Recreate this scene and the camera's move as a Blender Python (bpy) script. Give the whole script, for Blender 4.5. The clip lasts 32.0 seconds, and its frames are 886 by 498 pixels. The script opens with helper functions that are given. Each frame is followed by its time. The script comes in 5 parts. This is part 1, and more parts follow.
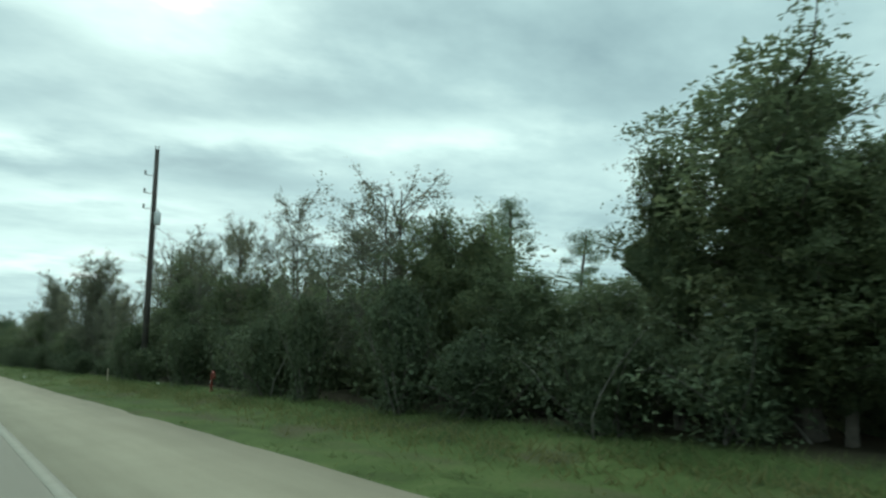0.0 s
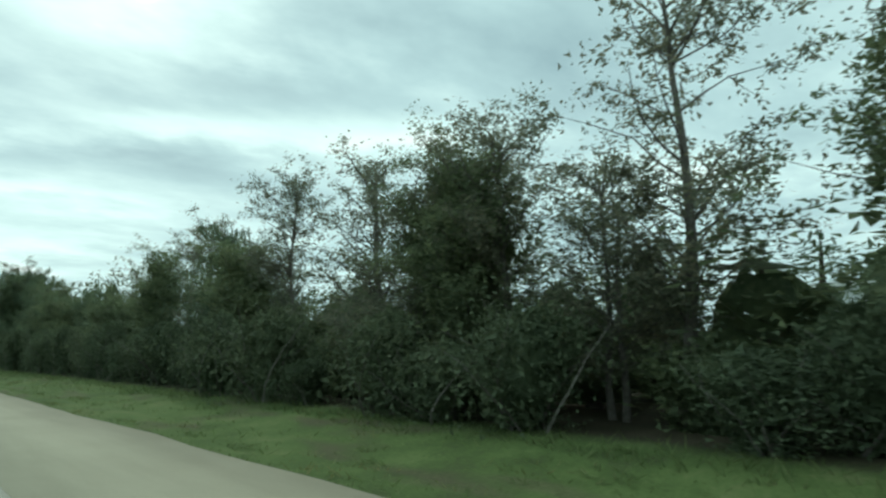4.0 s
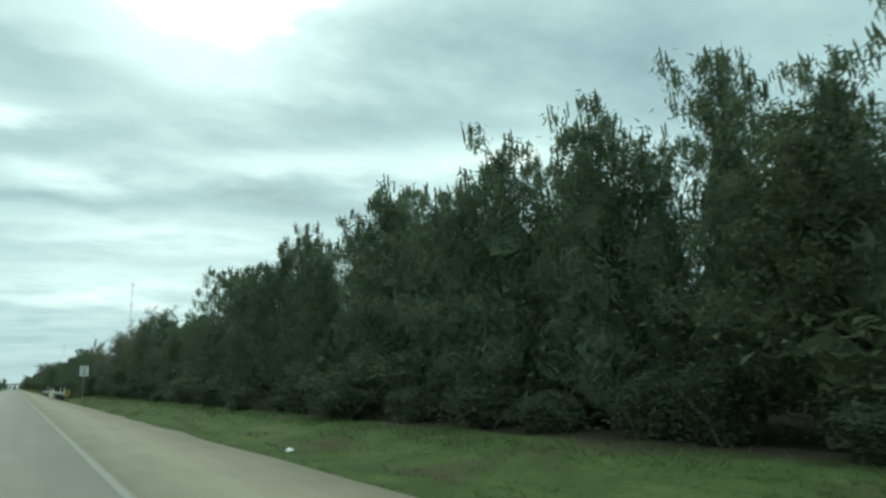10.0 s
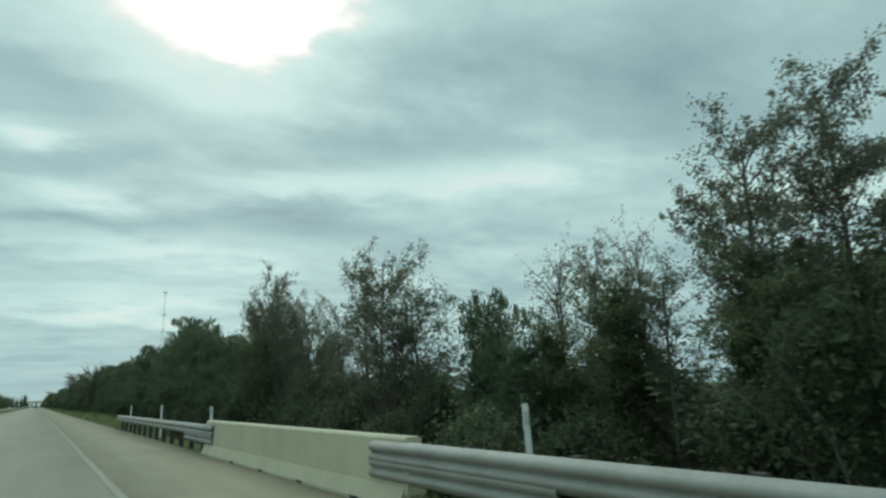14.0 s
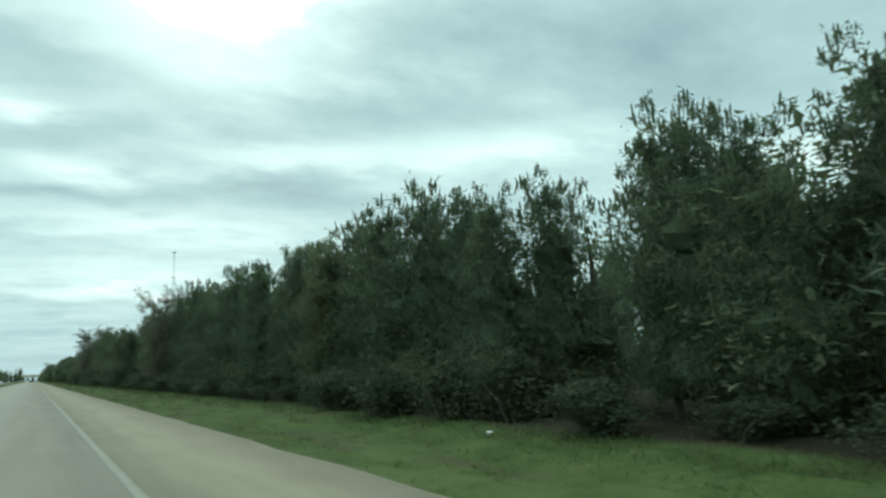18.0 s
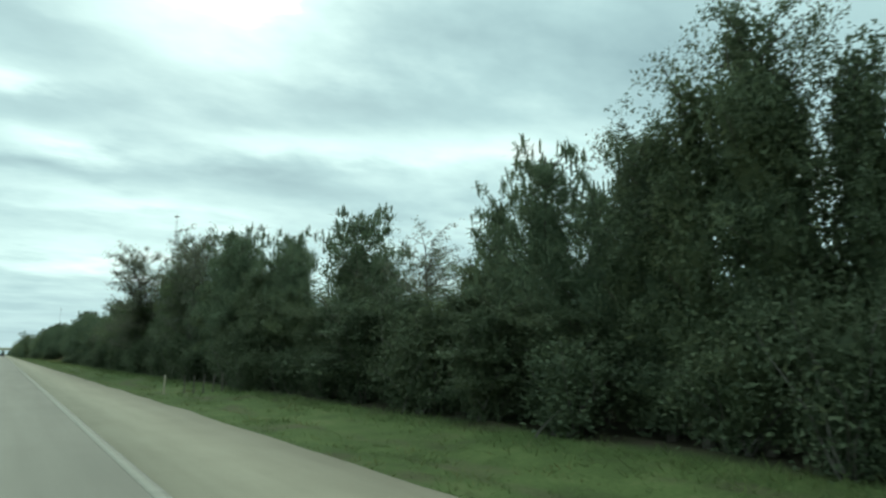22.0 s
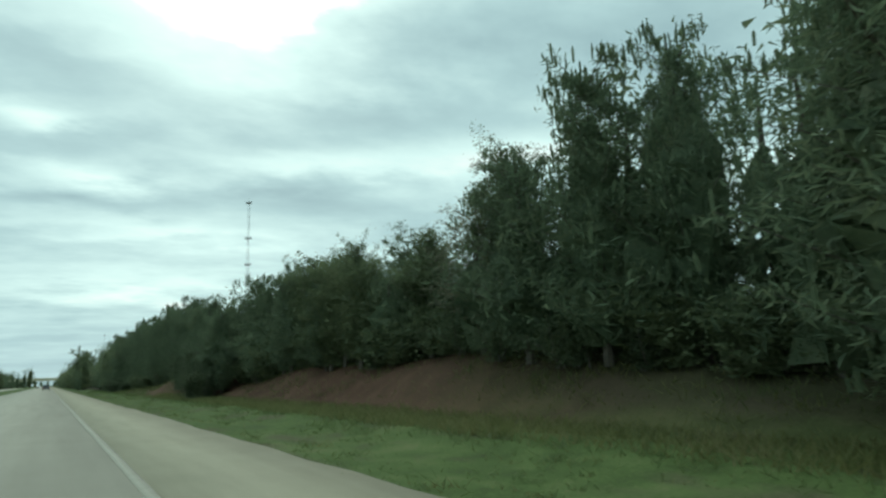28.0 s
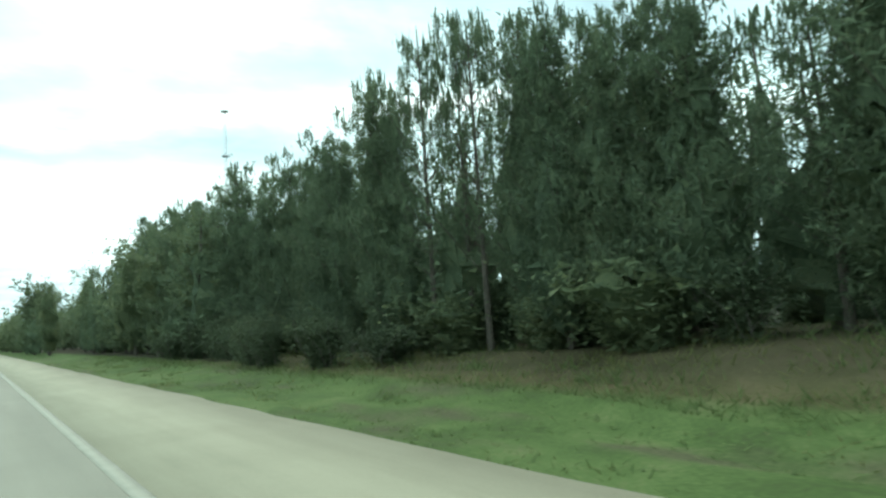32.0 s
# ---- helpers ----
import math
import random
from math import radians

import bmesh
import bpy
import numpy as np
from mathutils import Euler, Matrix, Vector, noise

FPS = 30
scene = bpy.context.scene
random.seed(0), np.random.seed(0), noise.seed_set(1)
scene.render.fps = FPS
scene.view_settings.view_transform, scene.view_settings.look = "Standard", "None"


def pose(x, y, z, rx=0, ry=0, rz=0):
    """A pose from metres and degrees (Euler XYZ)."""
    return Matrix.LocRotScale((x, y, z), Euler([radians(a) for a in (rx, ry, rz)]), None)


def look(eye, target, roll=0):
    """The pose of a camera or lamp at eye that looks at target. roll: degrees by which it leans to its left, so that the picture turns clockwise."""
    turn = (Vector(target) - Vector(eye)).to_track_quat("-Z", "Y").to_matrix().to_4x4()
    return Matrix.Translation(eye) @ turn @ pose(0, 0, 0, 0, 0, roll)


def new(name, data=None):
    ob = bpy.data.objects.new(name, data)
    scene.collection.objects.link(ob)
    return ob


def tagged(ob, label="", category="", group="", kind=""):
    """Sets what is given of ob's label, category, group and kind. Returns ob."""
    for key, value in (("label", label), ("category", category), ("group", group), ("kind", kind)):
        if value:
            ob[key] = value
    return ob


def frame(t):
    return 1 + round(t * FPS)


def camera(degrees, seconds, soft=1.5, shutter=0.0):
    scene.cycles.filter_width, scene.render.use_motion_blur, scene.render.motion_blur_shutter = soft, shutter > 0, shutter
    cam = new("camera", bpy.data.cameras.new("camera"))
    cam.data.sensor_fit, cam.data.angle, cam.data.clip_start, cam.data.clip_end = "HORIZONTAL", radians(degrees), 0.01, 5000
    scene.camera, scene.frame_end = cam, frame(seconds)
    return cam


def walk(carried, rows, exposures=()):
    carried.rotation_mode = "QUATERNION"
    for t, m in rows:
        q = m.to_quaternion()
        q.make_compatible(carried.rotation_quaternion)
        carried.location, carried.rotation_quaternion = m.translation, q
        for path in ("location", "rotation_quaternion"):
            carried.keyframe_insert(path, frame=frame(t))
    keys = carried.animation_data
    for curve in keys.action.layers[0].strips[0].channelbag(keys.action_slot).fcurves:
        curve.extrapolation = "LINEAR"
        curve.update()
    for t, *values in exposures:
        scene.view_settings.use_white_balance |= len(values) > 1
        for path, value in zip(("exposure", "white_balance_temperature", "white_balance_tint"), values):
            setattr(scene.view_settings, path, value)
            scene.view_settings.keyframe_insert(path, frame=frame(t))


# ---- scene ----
SPEED, EYE = 24.0, 1.58          # metres a second along the road; lens height
LINE_X, EDGE_X = 1.39, 4.42       # painted edge line; outer edge of the paved shoulder
cam = camera(71.0, 32.0, soft=2.5, shutter=0.05)
# seconds, drift to the side, heading, tilt, lean
PATH = [
    (0, 0.08, -39.11, 9.18, -0.89),
    (0.5, 0.06, -37.06, 9.46, -1.08),
    (1, 0.03, -35.87, 9.45, -2.16),
    (1.5, -0.00, -35.99, 9.19, -1.84),
    (2, -0.03, -37.86, 9.48, -1.97),
    (2.5, -0.05, -39.57, 9.35, -1.76),
    (3, -0.08, -41.02, 9.09, -1.76),
    (3.5, -0.02, -42.58, 8.95, -0.63),
    (5.5, 0.10, -44.08, 10.29, -0.63),
    (6, 0.10, -44.12, 10.29, -1.48),
    (6.5, 0.13, -35.66, 10.62, -2.52),
    (7, 0.16, -33.35, 10.69, -1.99),
    (7.5, 0.13, -32.30, 10.60, -2.08),
    (8, 0.15, -32.25, 10.64, -1.83),
    (8.5, 0.06, -32.54, 10.58, -0.99),
    (9, -0.01, -33.20, 10.94, -1.49),
    (9.5, -0.04, -33.79, 11.12, -1.73),
    (10, -0.08, -34.39, 11.15, -2.21),
    (10.5, -0.10, -34.96, 11.64, -1.81),
    (11, -0.16, -35.13, 11.30, -2.61),
    (11.5, -0.12, -35.71, 11.63, -3.31),
    (12, -0.11, -36.20, 11.13, -4.40),
    (12.5, -0.06, -36.94, 11.74, -4.69),
    (13, -0.03, -37.89, 11.39, -3.64),
    (13.5, -0.02, -35.60, 11.75, -3.04),
    (14, -0.01, -32.86, 13.00, -1.93),
    (14.5, -0.00, -31.97, 13.31, -1.19),
    (15, 0.00, -32.29, 13.20, -0.76),
    (15.5, 0.01, -32.33, 12.69, -1.59),
    (17.5, 0.13, -33.59, 11.62, -2.14),
    (18, 0.08, -33.32, 10.40, -2.40),
    (18.5, 0.06, -33.47, 10.00, -2.84),
    (19, 0.06, -33.84, 9.74, -2.80),
    (19.5, 0.01, -33.99, 9.28, -2.12),
    (20, -0.03, -33.93, 9.68, -2.60),
    (20.5, -0.08, -33.87, 9.42, -2.22),
    (21, -0.16, -34.42, 10.24, -1.11),
    (21.5, -0.19, -34.38, 9.82, -1.11),
    (22, -0.30, -34.82, 10.21, 0.91),
    (22.5, -0.21, -35.23, 10.00, -0.96),
    (23, -0.19, -35.27, 9.16, -2.49),
    (23.5, -0.05, -35.32, 9.60, -2.73),
    (24, 0.07, -35.25, 8.74, -2.55),
    (24.5, 0.10, -35.45, 9.39, -1.81),
    (25, 0.17, -34.83, 9.11, -2.08),
    (25.5, 0.13, -33.65, 10.19, -2.88),
    (26, 0.13, -31.14, 10.83, -2.97),
    (26.5, 0.13, -30.34, 10.84, -3.32),
    (28.5, -0.00, -33.14, 10.83, -2.46),
    (29, -0.02, -33.46, 10.34, -3.63),
    (29.5, 0.01, -34.66, 10.61, -3.25),
    (30, 0.04, -34.59, 9.31, -2.58),
    (30.5, 0.00, -35.09, 8.63, -2.35),
    (31, 0.07, -35.95, 7.45, -2.07),
    (31.5, 0.06, -37.08, 6.57, -3.08),
    (32, 0.02, -37.42, 6.00, -4.12),
]
EXPOSURES = [(0, 0.1), (2, 0.12), (3, 0.18), (6, 0.2), (7, 0.1), (12, 0.08), (13, 0.1), (13.6, -0.21), (14, -0.26), (15, -0.56), (15.6, -0.46), (17.5, 0.08), (19, 0.13), (20, 0.2), (22, 0.17), (23, 0.17), (24, 0.45), (25, 0.22), (26, -0.02), (29, 0.08), (30.5, 0.28), (31.2, 0.7), (32, 0.95)]
walk(cam, [(t, pose(x, SPEED * t, EYE, 90 + tilt, 0, turn) @ pose(0, 0, 0, 0, 0, lean)) for t, x, turn, tilt, lean in PATH], EXPOSURES)

# ---------------- sky, sun ----------------
SUN_AZ, SUN_EL = -12.5, 35.0     # degrees to the left of the road's direction; above the horizon


class Nodes:
    """Short calls for building a node tree."""

    def __init__(self, tree):
        self.tree = tree
        tree.nodes.clear()

    def add(self, kind, **values):
        node = self.tree.nodes.new(kind)
        for key, value in values.items():
            setattr(node, key, value)
        return node

    def join(self, a, b):
        self.tree.links.new(a, b)

    def put(self, socket, value):
        if isinstance(value, bpy.types.NodeSocket):
            self.join(value, socket)
        else:
            socket.default_value = value

    def math(self, how, a, b=0.0, c=0.0, clamp=False):
        node = self.add("ShaderNodeMath", operation=how, use_clamp=clamp)
        for socket, value in zip(node.inputs, (a, b, c)):
            self.put(socket, value)
        return node.outputs[0]

    def noise(self, vector, scale, detail=4.0, rough=0.55):
        node = self.add("ShaderNodeTexNoise")
        if vector is not None:
            self.join(vector, node.inputs["Vector"])
        node.inputs["Scale"].default_value, node.inputs["Detail"].default_value, node.inputs["Roughness"].default_value = scale, detail, rough
        return node.outputs["Fac"]

    def mapped(self, vector, scale=(1, 1, 1), turn=(0, 0, 0)):
        node = self.add("ShaderNodeMapping")
        self.join(vector, node.inputs["Vector"])
        node.inputs["Scale"].default_value, node.inputs["Rotation"].default_value = scale, turn
        return node.outputs[0]

    def ramp(self, fac, stops):
        node = self.add("ShaderNodeValToRGB")
        while len(node.color_ramp.elements) < len(stops):
            node.color_ramp.elements.new(0.5)
        for element, (place, colour) in zip(node.color_ramp.elements, stops):
            element.position, element.color = place, (*colour, 1)
        self.put(node.inputs[0], fac)
        return node.outputs[0]

    def mix(self, fac, a, b, how="MIX"):
        node = self.add("ShaderNodeMix", data_type="RGBA", blend_type=how)
        self.put(node.inputs[0], fac)
        self.put(node.inputs[6], a if isinstance(a, bpy.types.NodeSocket) else (*a, 1))
        self.put(node.inputs[7], b if isinstance(b, bpy.types.NodeSocket) else (*b, 1))
        return node.outputs[2]


def make_sky():
    world = bpy.data.worlds.new("overcast_sky")
    scene.world = world
    world.use_nodes = True
    n = Nodes(world.node_tree)
    direction = n.add("ShaderNodeTexCoord").outputs["Generated"]
    split = n.add("ShaderNodeSeparateXYZ")
    n.join(direction, split.inputs[0])
    x, y, z = split.outputs
    el = n.math("MULTIPLY", n.math("ARCSINE", z), 57.2958)
    az = n.math("MULTIPLY", n.math("ARCTAN2", n.math("MULTIPLY", x, -1.0), y), 57.2958)
    # the cloud layer, a flat sheet high overhead
    depth = n.math("ADD", n.math("MAXIMUM", z, 0.0), 0.09)
    sheet = n.add("ShaderNodeCombineXYZ")
    n.join(n.math("DIVIDE", x, depth), sheet.inputs[0])
    n.join(n.math("DIVIDE", y, depth), sheet.inputs[1])
    turned = n.mapped(sheet.outputs[0], (0.75, 1.0, 1.0), (0, 0, radians(34)))
    large = n.noise(turned, 0.8, 4.0, 0.5)
    fine = n.noise(turned, 2.3, 5.0, 0.55)
    warp = n.math("MULTIPLY_ADD", fine, 16.0, -8.0)
    wel = n.math("ADD", el, n.math("MULTIPLY", warp, 0.28))
    waz = n.math("ADD", az, warp)

    def blob(a, e, sa, se):
        p = n.math("DIVIDE", n.math("SUBTRACT", waz, a), sa)
        q = n.math("DIVIDE", n.math("SUBTRACT", wel, e), se)
        r = n.math("ADD", n.math("MULTIPLY", p, p), n.math("MULTIPLY", q, q))
        return n.math("EXPONENT", n.math("MULTIPLY", r, -1.0))

    cover = n.math("ADD", n.math("MULTIPLY_ADD", large, 0.85, 0.12), n.math("MULTIPLY_ADD", fine, 0.56, -0.28))
    clouds = ((-20, 18.6, 10, 1.1, 0.30), (-38, 19.4, 12, 1.5, 0.26), (2, 20.4, 3.5, 1.0, 0.5), (-1, 16.6, 4, 0.9, 0.36), (-3, 7.8, 9, 1.3, 0.25), (-8, 12.6, 9, 0.8, 0.18),
              (-64, 15, 10, 2.2, 0.3), (-18, 15.6, 8, 1.1, -0.22), (-30, 23.4, 8, 2.0, -0.22), (0, 25, 7, 1.8, -0.12), (-2, 14.2, 7, 0.8, -0.2), (-46, 29, 12, 4, -0.2), (-60, 24, 14, 5.5, -0.28), (-66, 8.5, 12, 3, -0.12))
    for a, e, sa, se, gain in clouds:
        cover = n.math("MULTIPLY_ADD", blob(a, e, sa, se), gain, cover)
    glow = blob(SUN_AZ, SUN_EL, 13, 6.8)
    wisps = n.noise(turned, 5.5, 4.0, 0.6)
    torn = n.math("ADD", glow, n.math("MULTIPLY_ADD", fine, 1.1, n.math("MULTIPLY_ADD", wisps, 0.5, -0.8)))
    gap = n.math("MULTIPLY", n.math("SUBTRACT", torn, 0.42), 4.5, clamp=True)
    cover = n.math("MULTIPLY_ADD", glow, 0.75, cover)
    cover = n.math("MULTIPLY_ADD", n.math("MULTIPLY", gap, glow), 0.85, cover)
    cover = n.math("MULTIPLY_ADD", n.math("SUBTRACT", wisps, 0.5), 0.26, cover)
    colour = n.ramp(n.math("DIVIDE", cover, 1.6), [(0.05, (0.25, 0.40, 0.43)), (0.28, (0.44, 0.66, 0.66)), (0.46, (0.69, 0.96, 0.91)), (0.64, (0.97, 1.06, 1.0)), (0.95, (1.5, 1.5, 1.4))])
    low = n.math("SUBTRACT", 1.0, n.math("DIVIDE", el, 7.0), clamp=True)
    colour = n.mix(n.math("MULTIPLY", low, 0.75), colour, (0.36, 0.585, 0.65))
    # an overcast sky grows brighter towards the zenith
    high = n.math("DIVIDE", n.math("SUBTRACT", el, 34.0), 40.0, clamp=True)
    lift = n.math("MULTIPLY_ADD", n.math("MULTIPLY", high, n.math("MULTIPLY_ADD", high, -2.0, 3.0)), n.math("MULTIPLY", high, 1.3), 1.0)
    sky = n.add("ShaderNodeTexSky", sky_type="NISHITA", sun_disc=False, sun_elevation=radians(SUN_EL), sun_rotation=radians(-SUN_AZ))
    blue, grey = n.add("ShaderNodeBackground"), n.add("ShaderNodeBackground")
    n.join(sky.outputs[0], blue.inputs[0])
    blue.inputs[1].default_value = 0.08
    n.join(colour, grey.inputs[0])
    n.join(lift, grey.inputs[1])
    mixed, out = n.add("ShaderNodeMixShader"), n.add("ShaderNodeOutputWorld")
    mixed.inputs[0].default_value = 0.94
    n.join(blue.outputs[0], mixed.inputs[1])
    n.join(grey.outputs[0], mixed.inputs[2])
    n.join(mixed.outputs[0], out.inputs[0])


make_sky()
sun = new("sun", bpy.data.lights.new("sun", "SUN"))
sun.data.energy, sun.data.angle, sun.data.color = 0.8, radians(18), (0.97, 1.0, 0.90)
toward = Vector((-math.sin(radians(SUN_AZ)) * math.cos(radians(SUN_EL)), math.cos(radians(SUN_AZ)) * math.cos(radians(SUN_EL)), math.sin(radians(SUN_EL))))
sun.matrix_world = look(toward * 50, (0, 0, 0))

# ---------------- materials ----------------


def surface(name, colour_of, rough=0.85, shine=0.5, bump=0.0, bump_scale=20.0, metal=0.0, through_light=0.0, coat=0.0):
    """A material whose colour is given by colour_of(nodes, position); through_light: share of light that passes thin leaves."""
    mat = bpy.data.materials.new(name)
    mat.use_nodes = True
    n = Nodes(mat.node_tree)
    place = n.add("ShaderNodeNewGeometry").outputs["Position"]
    colour = colour_of(n, place)
    shader = n.add("ShaderNodeBsdfPrincipled")
    n.put(shader.inputs["Base Color"], colour)
    shader.inputs["Roughness"].default_value, shader.inputs["Metallic"].default_value = rough, metal
    shader.inputs["Coat Weight"].default_value = coat
    shader.inputs["Specular IOR Level"].default_value = 0.2 if through_light else shine
    if bump:
        b = n.add("ShaderNodeBump")
        b.inputs["Strength"].default_value, b.inputs["Distance"].default_value = bump, 0.02
        n.join(n.noise(place, bump_scale, 5.0), b.inputs["Height"])
        n.join(b.outputs[0], shader.inputs["Normal"])
    out = n.add("ShaderNodeOutputMaterial")
    if through_light:
        thin, both = n.add("ShaderNodeBsdfTranslucent"), n.add("ShaderNodeMixShader")
        n.put(thin.inputs[0], colour)
        both.inputs[0].default_value = through_light
        n.join(shader.outputs[0], both.inputs[1])
        n.join(thin.outputs[0], both.inputs[2])
        n.join(both.outputs[0], out.inputs[0])
    else:
        n.join(shader.outputs[0], out.inputs[0])
    return mat


def plain(a, b, scale=3.0, rough=0.8, name="plain", **more):
    """Two close shades of one paint or surface, mottled at two scales."""
    def colour_of(n, place):
        f = n.math("MULTIPLY_ADD", n.noise(place, scale, 5.0), 0.65, n.math("MULTIPLY", n.noise(place, scale * 9, 3.0), 0.35))
        return n.ramp(f, [(0.32, a), (0.68, b)])
    return surface(name, colour_of, rough, **more)


def leaf_colours(dark, mid, light):
    def colour_of(n, place):
        one = n.add("ShaderNodeObjectInfo").outputs["Random"]
        each = n.add("ShaderNodeNewGeometry").outputs["Random Per Island"]
        patch = n.noise(place, 0.7, 3.0)
        fine = n.math("MULTIPLY_ADD", n.noise(place, 7.0, 3.0), 0.8, -0.4)
        f = n.math("ADD", n.math("MULTIPLY_ADD", each, 0.45, fine), n.math("ADD", n.math("MULTIPLY", one, 0.25), n.math("MULTIPLY_ADD", patch, 0.9, -0.3)))
        return n.ramp(f, [(0.1, dark), (0.5, mid), (0.95, light)])
    return colour_of


NEEDLE = surface("pine_needles", leaf_colours((0.076, 0.104, 0.066), (0.122, 0.163, 0.098), (0.188, 0.220, 0.13)), 0.75, shine=0.2, through_light=0.45)
LEAF = surface("green_leaves", leaf_colours((0.072, 0.095, 0.053), (0.128, 0.158, 0.086), (0.198, 0.22, 0.112)), 0.72, shine=0.25, through_light=0.5)
THIN_LEAF = surface("autumn_leaves", leaf_colours((0.098, 0.112, 0.080), (0.160, 0.170, 0.120), (0.25, 0.226, 0.150)), 0.75, shine=0.2, through_light=0.55)
# LEAF at about two thirds: shade under the trees put into the colour
SHADED_LEAF = surface("shaded_green_leaves", leaf_colours((0.048, 0.064, 0.038), (0.080, 0.103, 0.058), (0.115, 0.132, 0.074)), 0.8, shine=0.15, through_light=0.35)
VINE_LEAF = surface("vine_leaves", leaf_colours((0.062, 0.082, 0.050), (0.106, 0.136, 0.078), (0.154, 0.176, 0.094)), 0.75, shine=0.2, through_light=0.3)
BARK = plain((0.055, 0.045, 0.036), (0.13, 0.11, 0.09), 6.0, 0.95, "bark", bump=0.5, bump_scale=30)
STEM = plain((0.06, 0.052, 0.044), (0.15, 0.135, 0.115), 8.0, 0.9, "grey_twigs")
# tar-dark pole wood; on the guardrail posts it stands in for shade
POLE_WOOD_POST_SHADE = plain((0.030, 0.026, 0.024), (0.075, 0.064, 0.056), 9.0, 0.9, "tarred_wood_post_shade", bump=0.4, bump_scale=40)
STAKE_WOOD = plain((0.30, 0.25, 0.18), (0.46, 0.40, 0.30), 7.0, 0.85, "pale_wood")
GREY_WOOD = plain((0.14, 0.125, 0.11), (0.25, 0.23, 0.20), 7.0, 0.9, "weathered_wood")
ZINC = plain((0.225, 0.225, 0.205), (0.335, 0.332, 0.305), 1.6, 0.68, "galvanised_steel", metal=0.25)
POST_STEEL = plain((0.20, 0.20, 0.19), (0.36, 0.35, 0.33), 4.0, 0.65, "dull_steel", metal=0.4)
CONCRETE = plain((0.40, 0.375, 0.27), (0.51, 0.48, 0.35), 1.2, 0.9, "parapet_concrete", bump=0.25, bump_scale=25)
WHITE_PLASTIC = plain((0.62, 0.64, 0.60), (0.78, 0.79, 0.74), 5.0, 0.6, "white_plastic")
SIGN_WHITE = plain((0.66, 0.69, 0.68), (0.80, 0.82, 0.80), 3.0, 0.5, "sign_white")
SIGN_BLACK = plain((0.012, 0.013, 0.014), (0.028, 0.028, 0.03), 6.0, 0.5, "sign_black")
SIGN_YELLOW = plain((0.55, 0.33, 0.02), (0.72, 0.46, 0.04), 6.0, 0.5, "sign_yellow")
PORCELAIN = plain((0.22, 0.23, 0.24), (0.40, 0.41, 0.42), 9.0, 0.3, "porcelain")
CAN_GREY = plain((0.42, 0.44, 0.45), (0.55, 0.57, 0.57), 5.0, 0.5, "grey_enamel")
SHED_WALL = plain((0.50, 0.53, 0.53), (0.66, 0.69, 0.68), 0.7, 0.6, "painted_sheet")
SHED_ROOF = plain((0.42, 0.46, 0.48), (0.58, 0.62, 0.63), 0.5, 0.45, "roof_sheet", metal=0.35)
RED_PAINT = plain((0.16, 0.028, 0.020), (0.30, 0.06, 0.04), 7.0, 0.6, "rusty_red_paint")
LITTER = plain((0.55, 0.55, 0.52), (0.8, 0.8, 0.77), 12.0, 0.7, "litter_white")
TOWER_STEEL = plain((0.30, 0.31, 0.32), (0.42, 0.43, 0.44), 0.5, 0.6, "mast_steel")
DARK_PAINT = plain((0.02, 0.021, 0.024), (0.04, 0.042, 0.046), 4.0, 0.25, "dark_paint", coat=0.6)
PALE_PAINT = plain((0.62, 0.63, 0.63), (0.72, 0.73, 0.73), 4.0, 0.25, "pale_paint", coat=0.6)
RUBBER = plain((0.012, 0.012, 0.012), (0.03, 0.03, 0.03), 9.0, 0.9, "rubber")
GLASS_DARK = plain((0.015, 0.02, 0.022), (0.03, 0.035, 0.04), 2.0, 0.08, "tinted_glass")
LAMP_RED = plain((0.25, 0.01, 0.01), (0.4, 0.02, 0.02), 9.0, 0.3, "red_lens")


def concrete_colour(n, place):
    along = n.mapped(place, (1.0, 0.06, 1.0))
    wear = n.noise(along, 1.6, 5.0)
    grain = n.noise(place, 30.0, 4.0)
    blot = n.noise(place, 0.35, 4.0)
    f = n.math("ADD", n.math("MULTIPLY", wear, 0.5), n.math("ADD", n.math("MULTIPLY", grain, 0.22), n.math("MULTIPLY", blot, 0.28)))
    return n.ramp(f, [(0.36, (0.226, 0.209, 0.165)), (0.52, (0.26, 0.24, 0.19)), (0.66, (0.29, 0.268, 0.212))])


def shoulder_colour(n, place):
    along = n.mapped(place, (1.0, 0.09, 1.0))
    wear = n.noise(along, 2.2, 5.0)
    grain = n.noise(place, 26.0, 4.0)
    blot = n.noise(place, 0.5, 4.0)
    f = n.math("ADD", n.math("MULTIPLY", wear, 0.45), n.math("ADD", n.math("MULTIPLY", grain, 0.25), n.math("MULTIPLY", blot, 0.3)))
    return n.ramp(f, [(0.36, (0.214, 0.189, 0.132)), (0.52, (0.256, 0.226, 0.16)), (0.66, (0.287, 0.257, 0.184))])


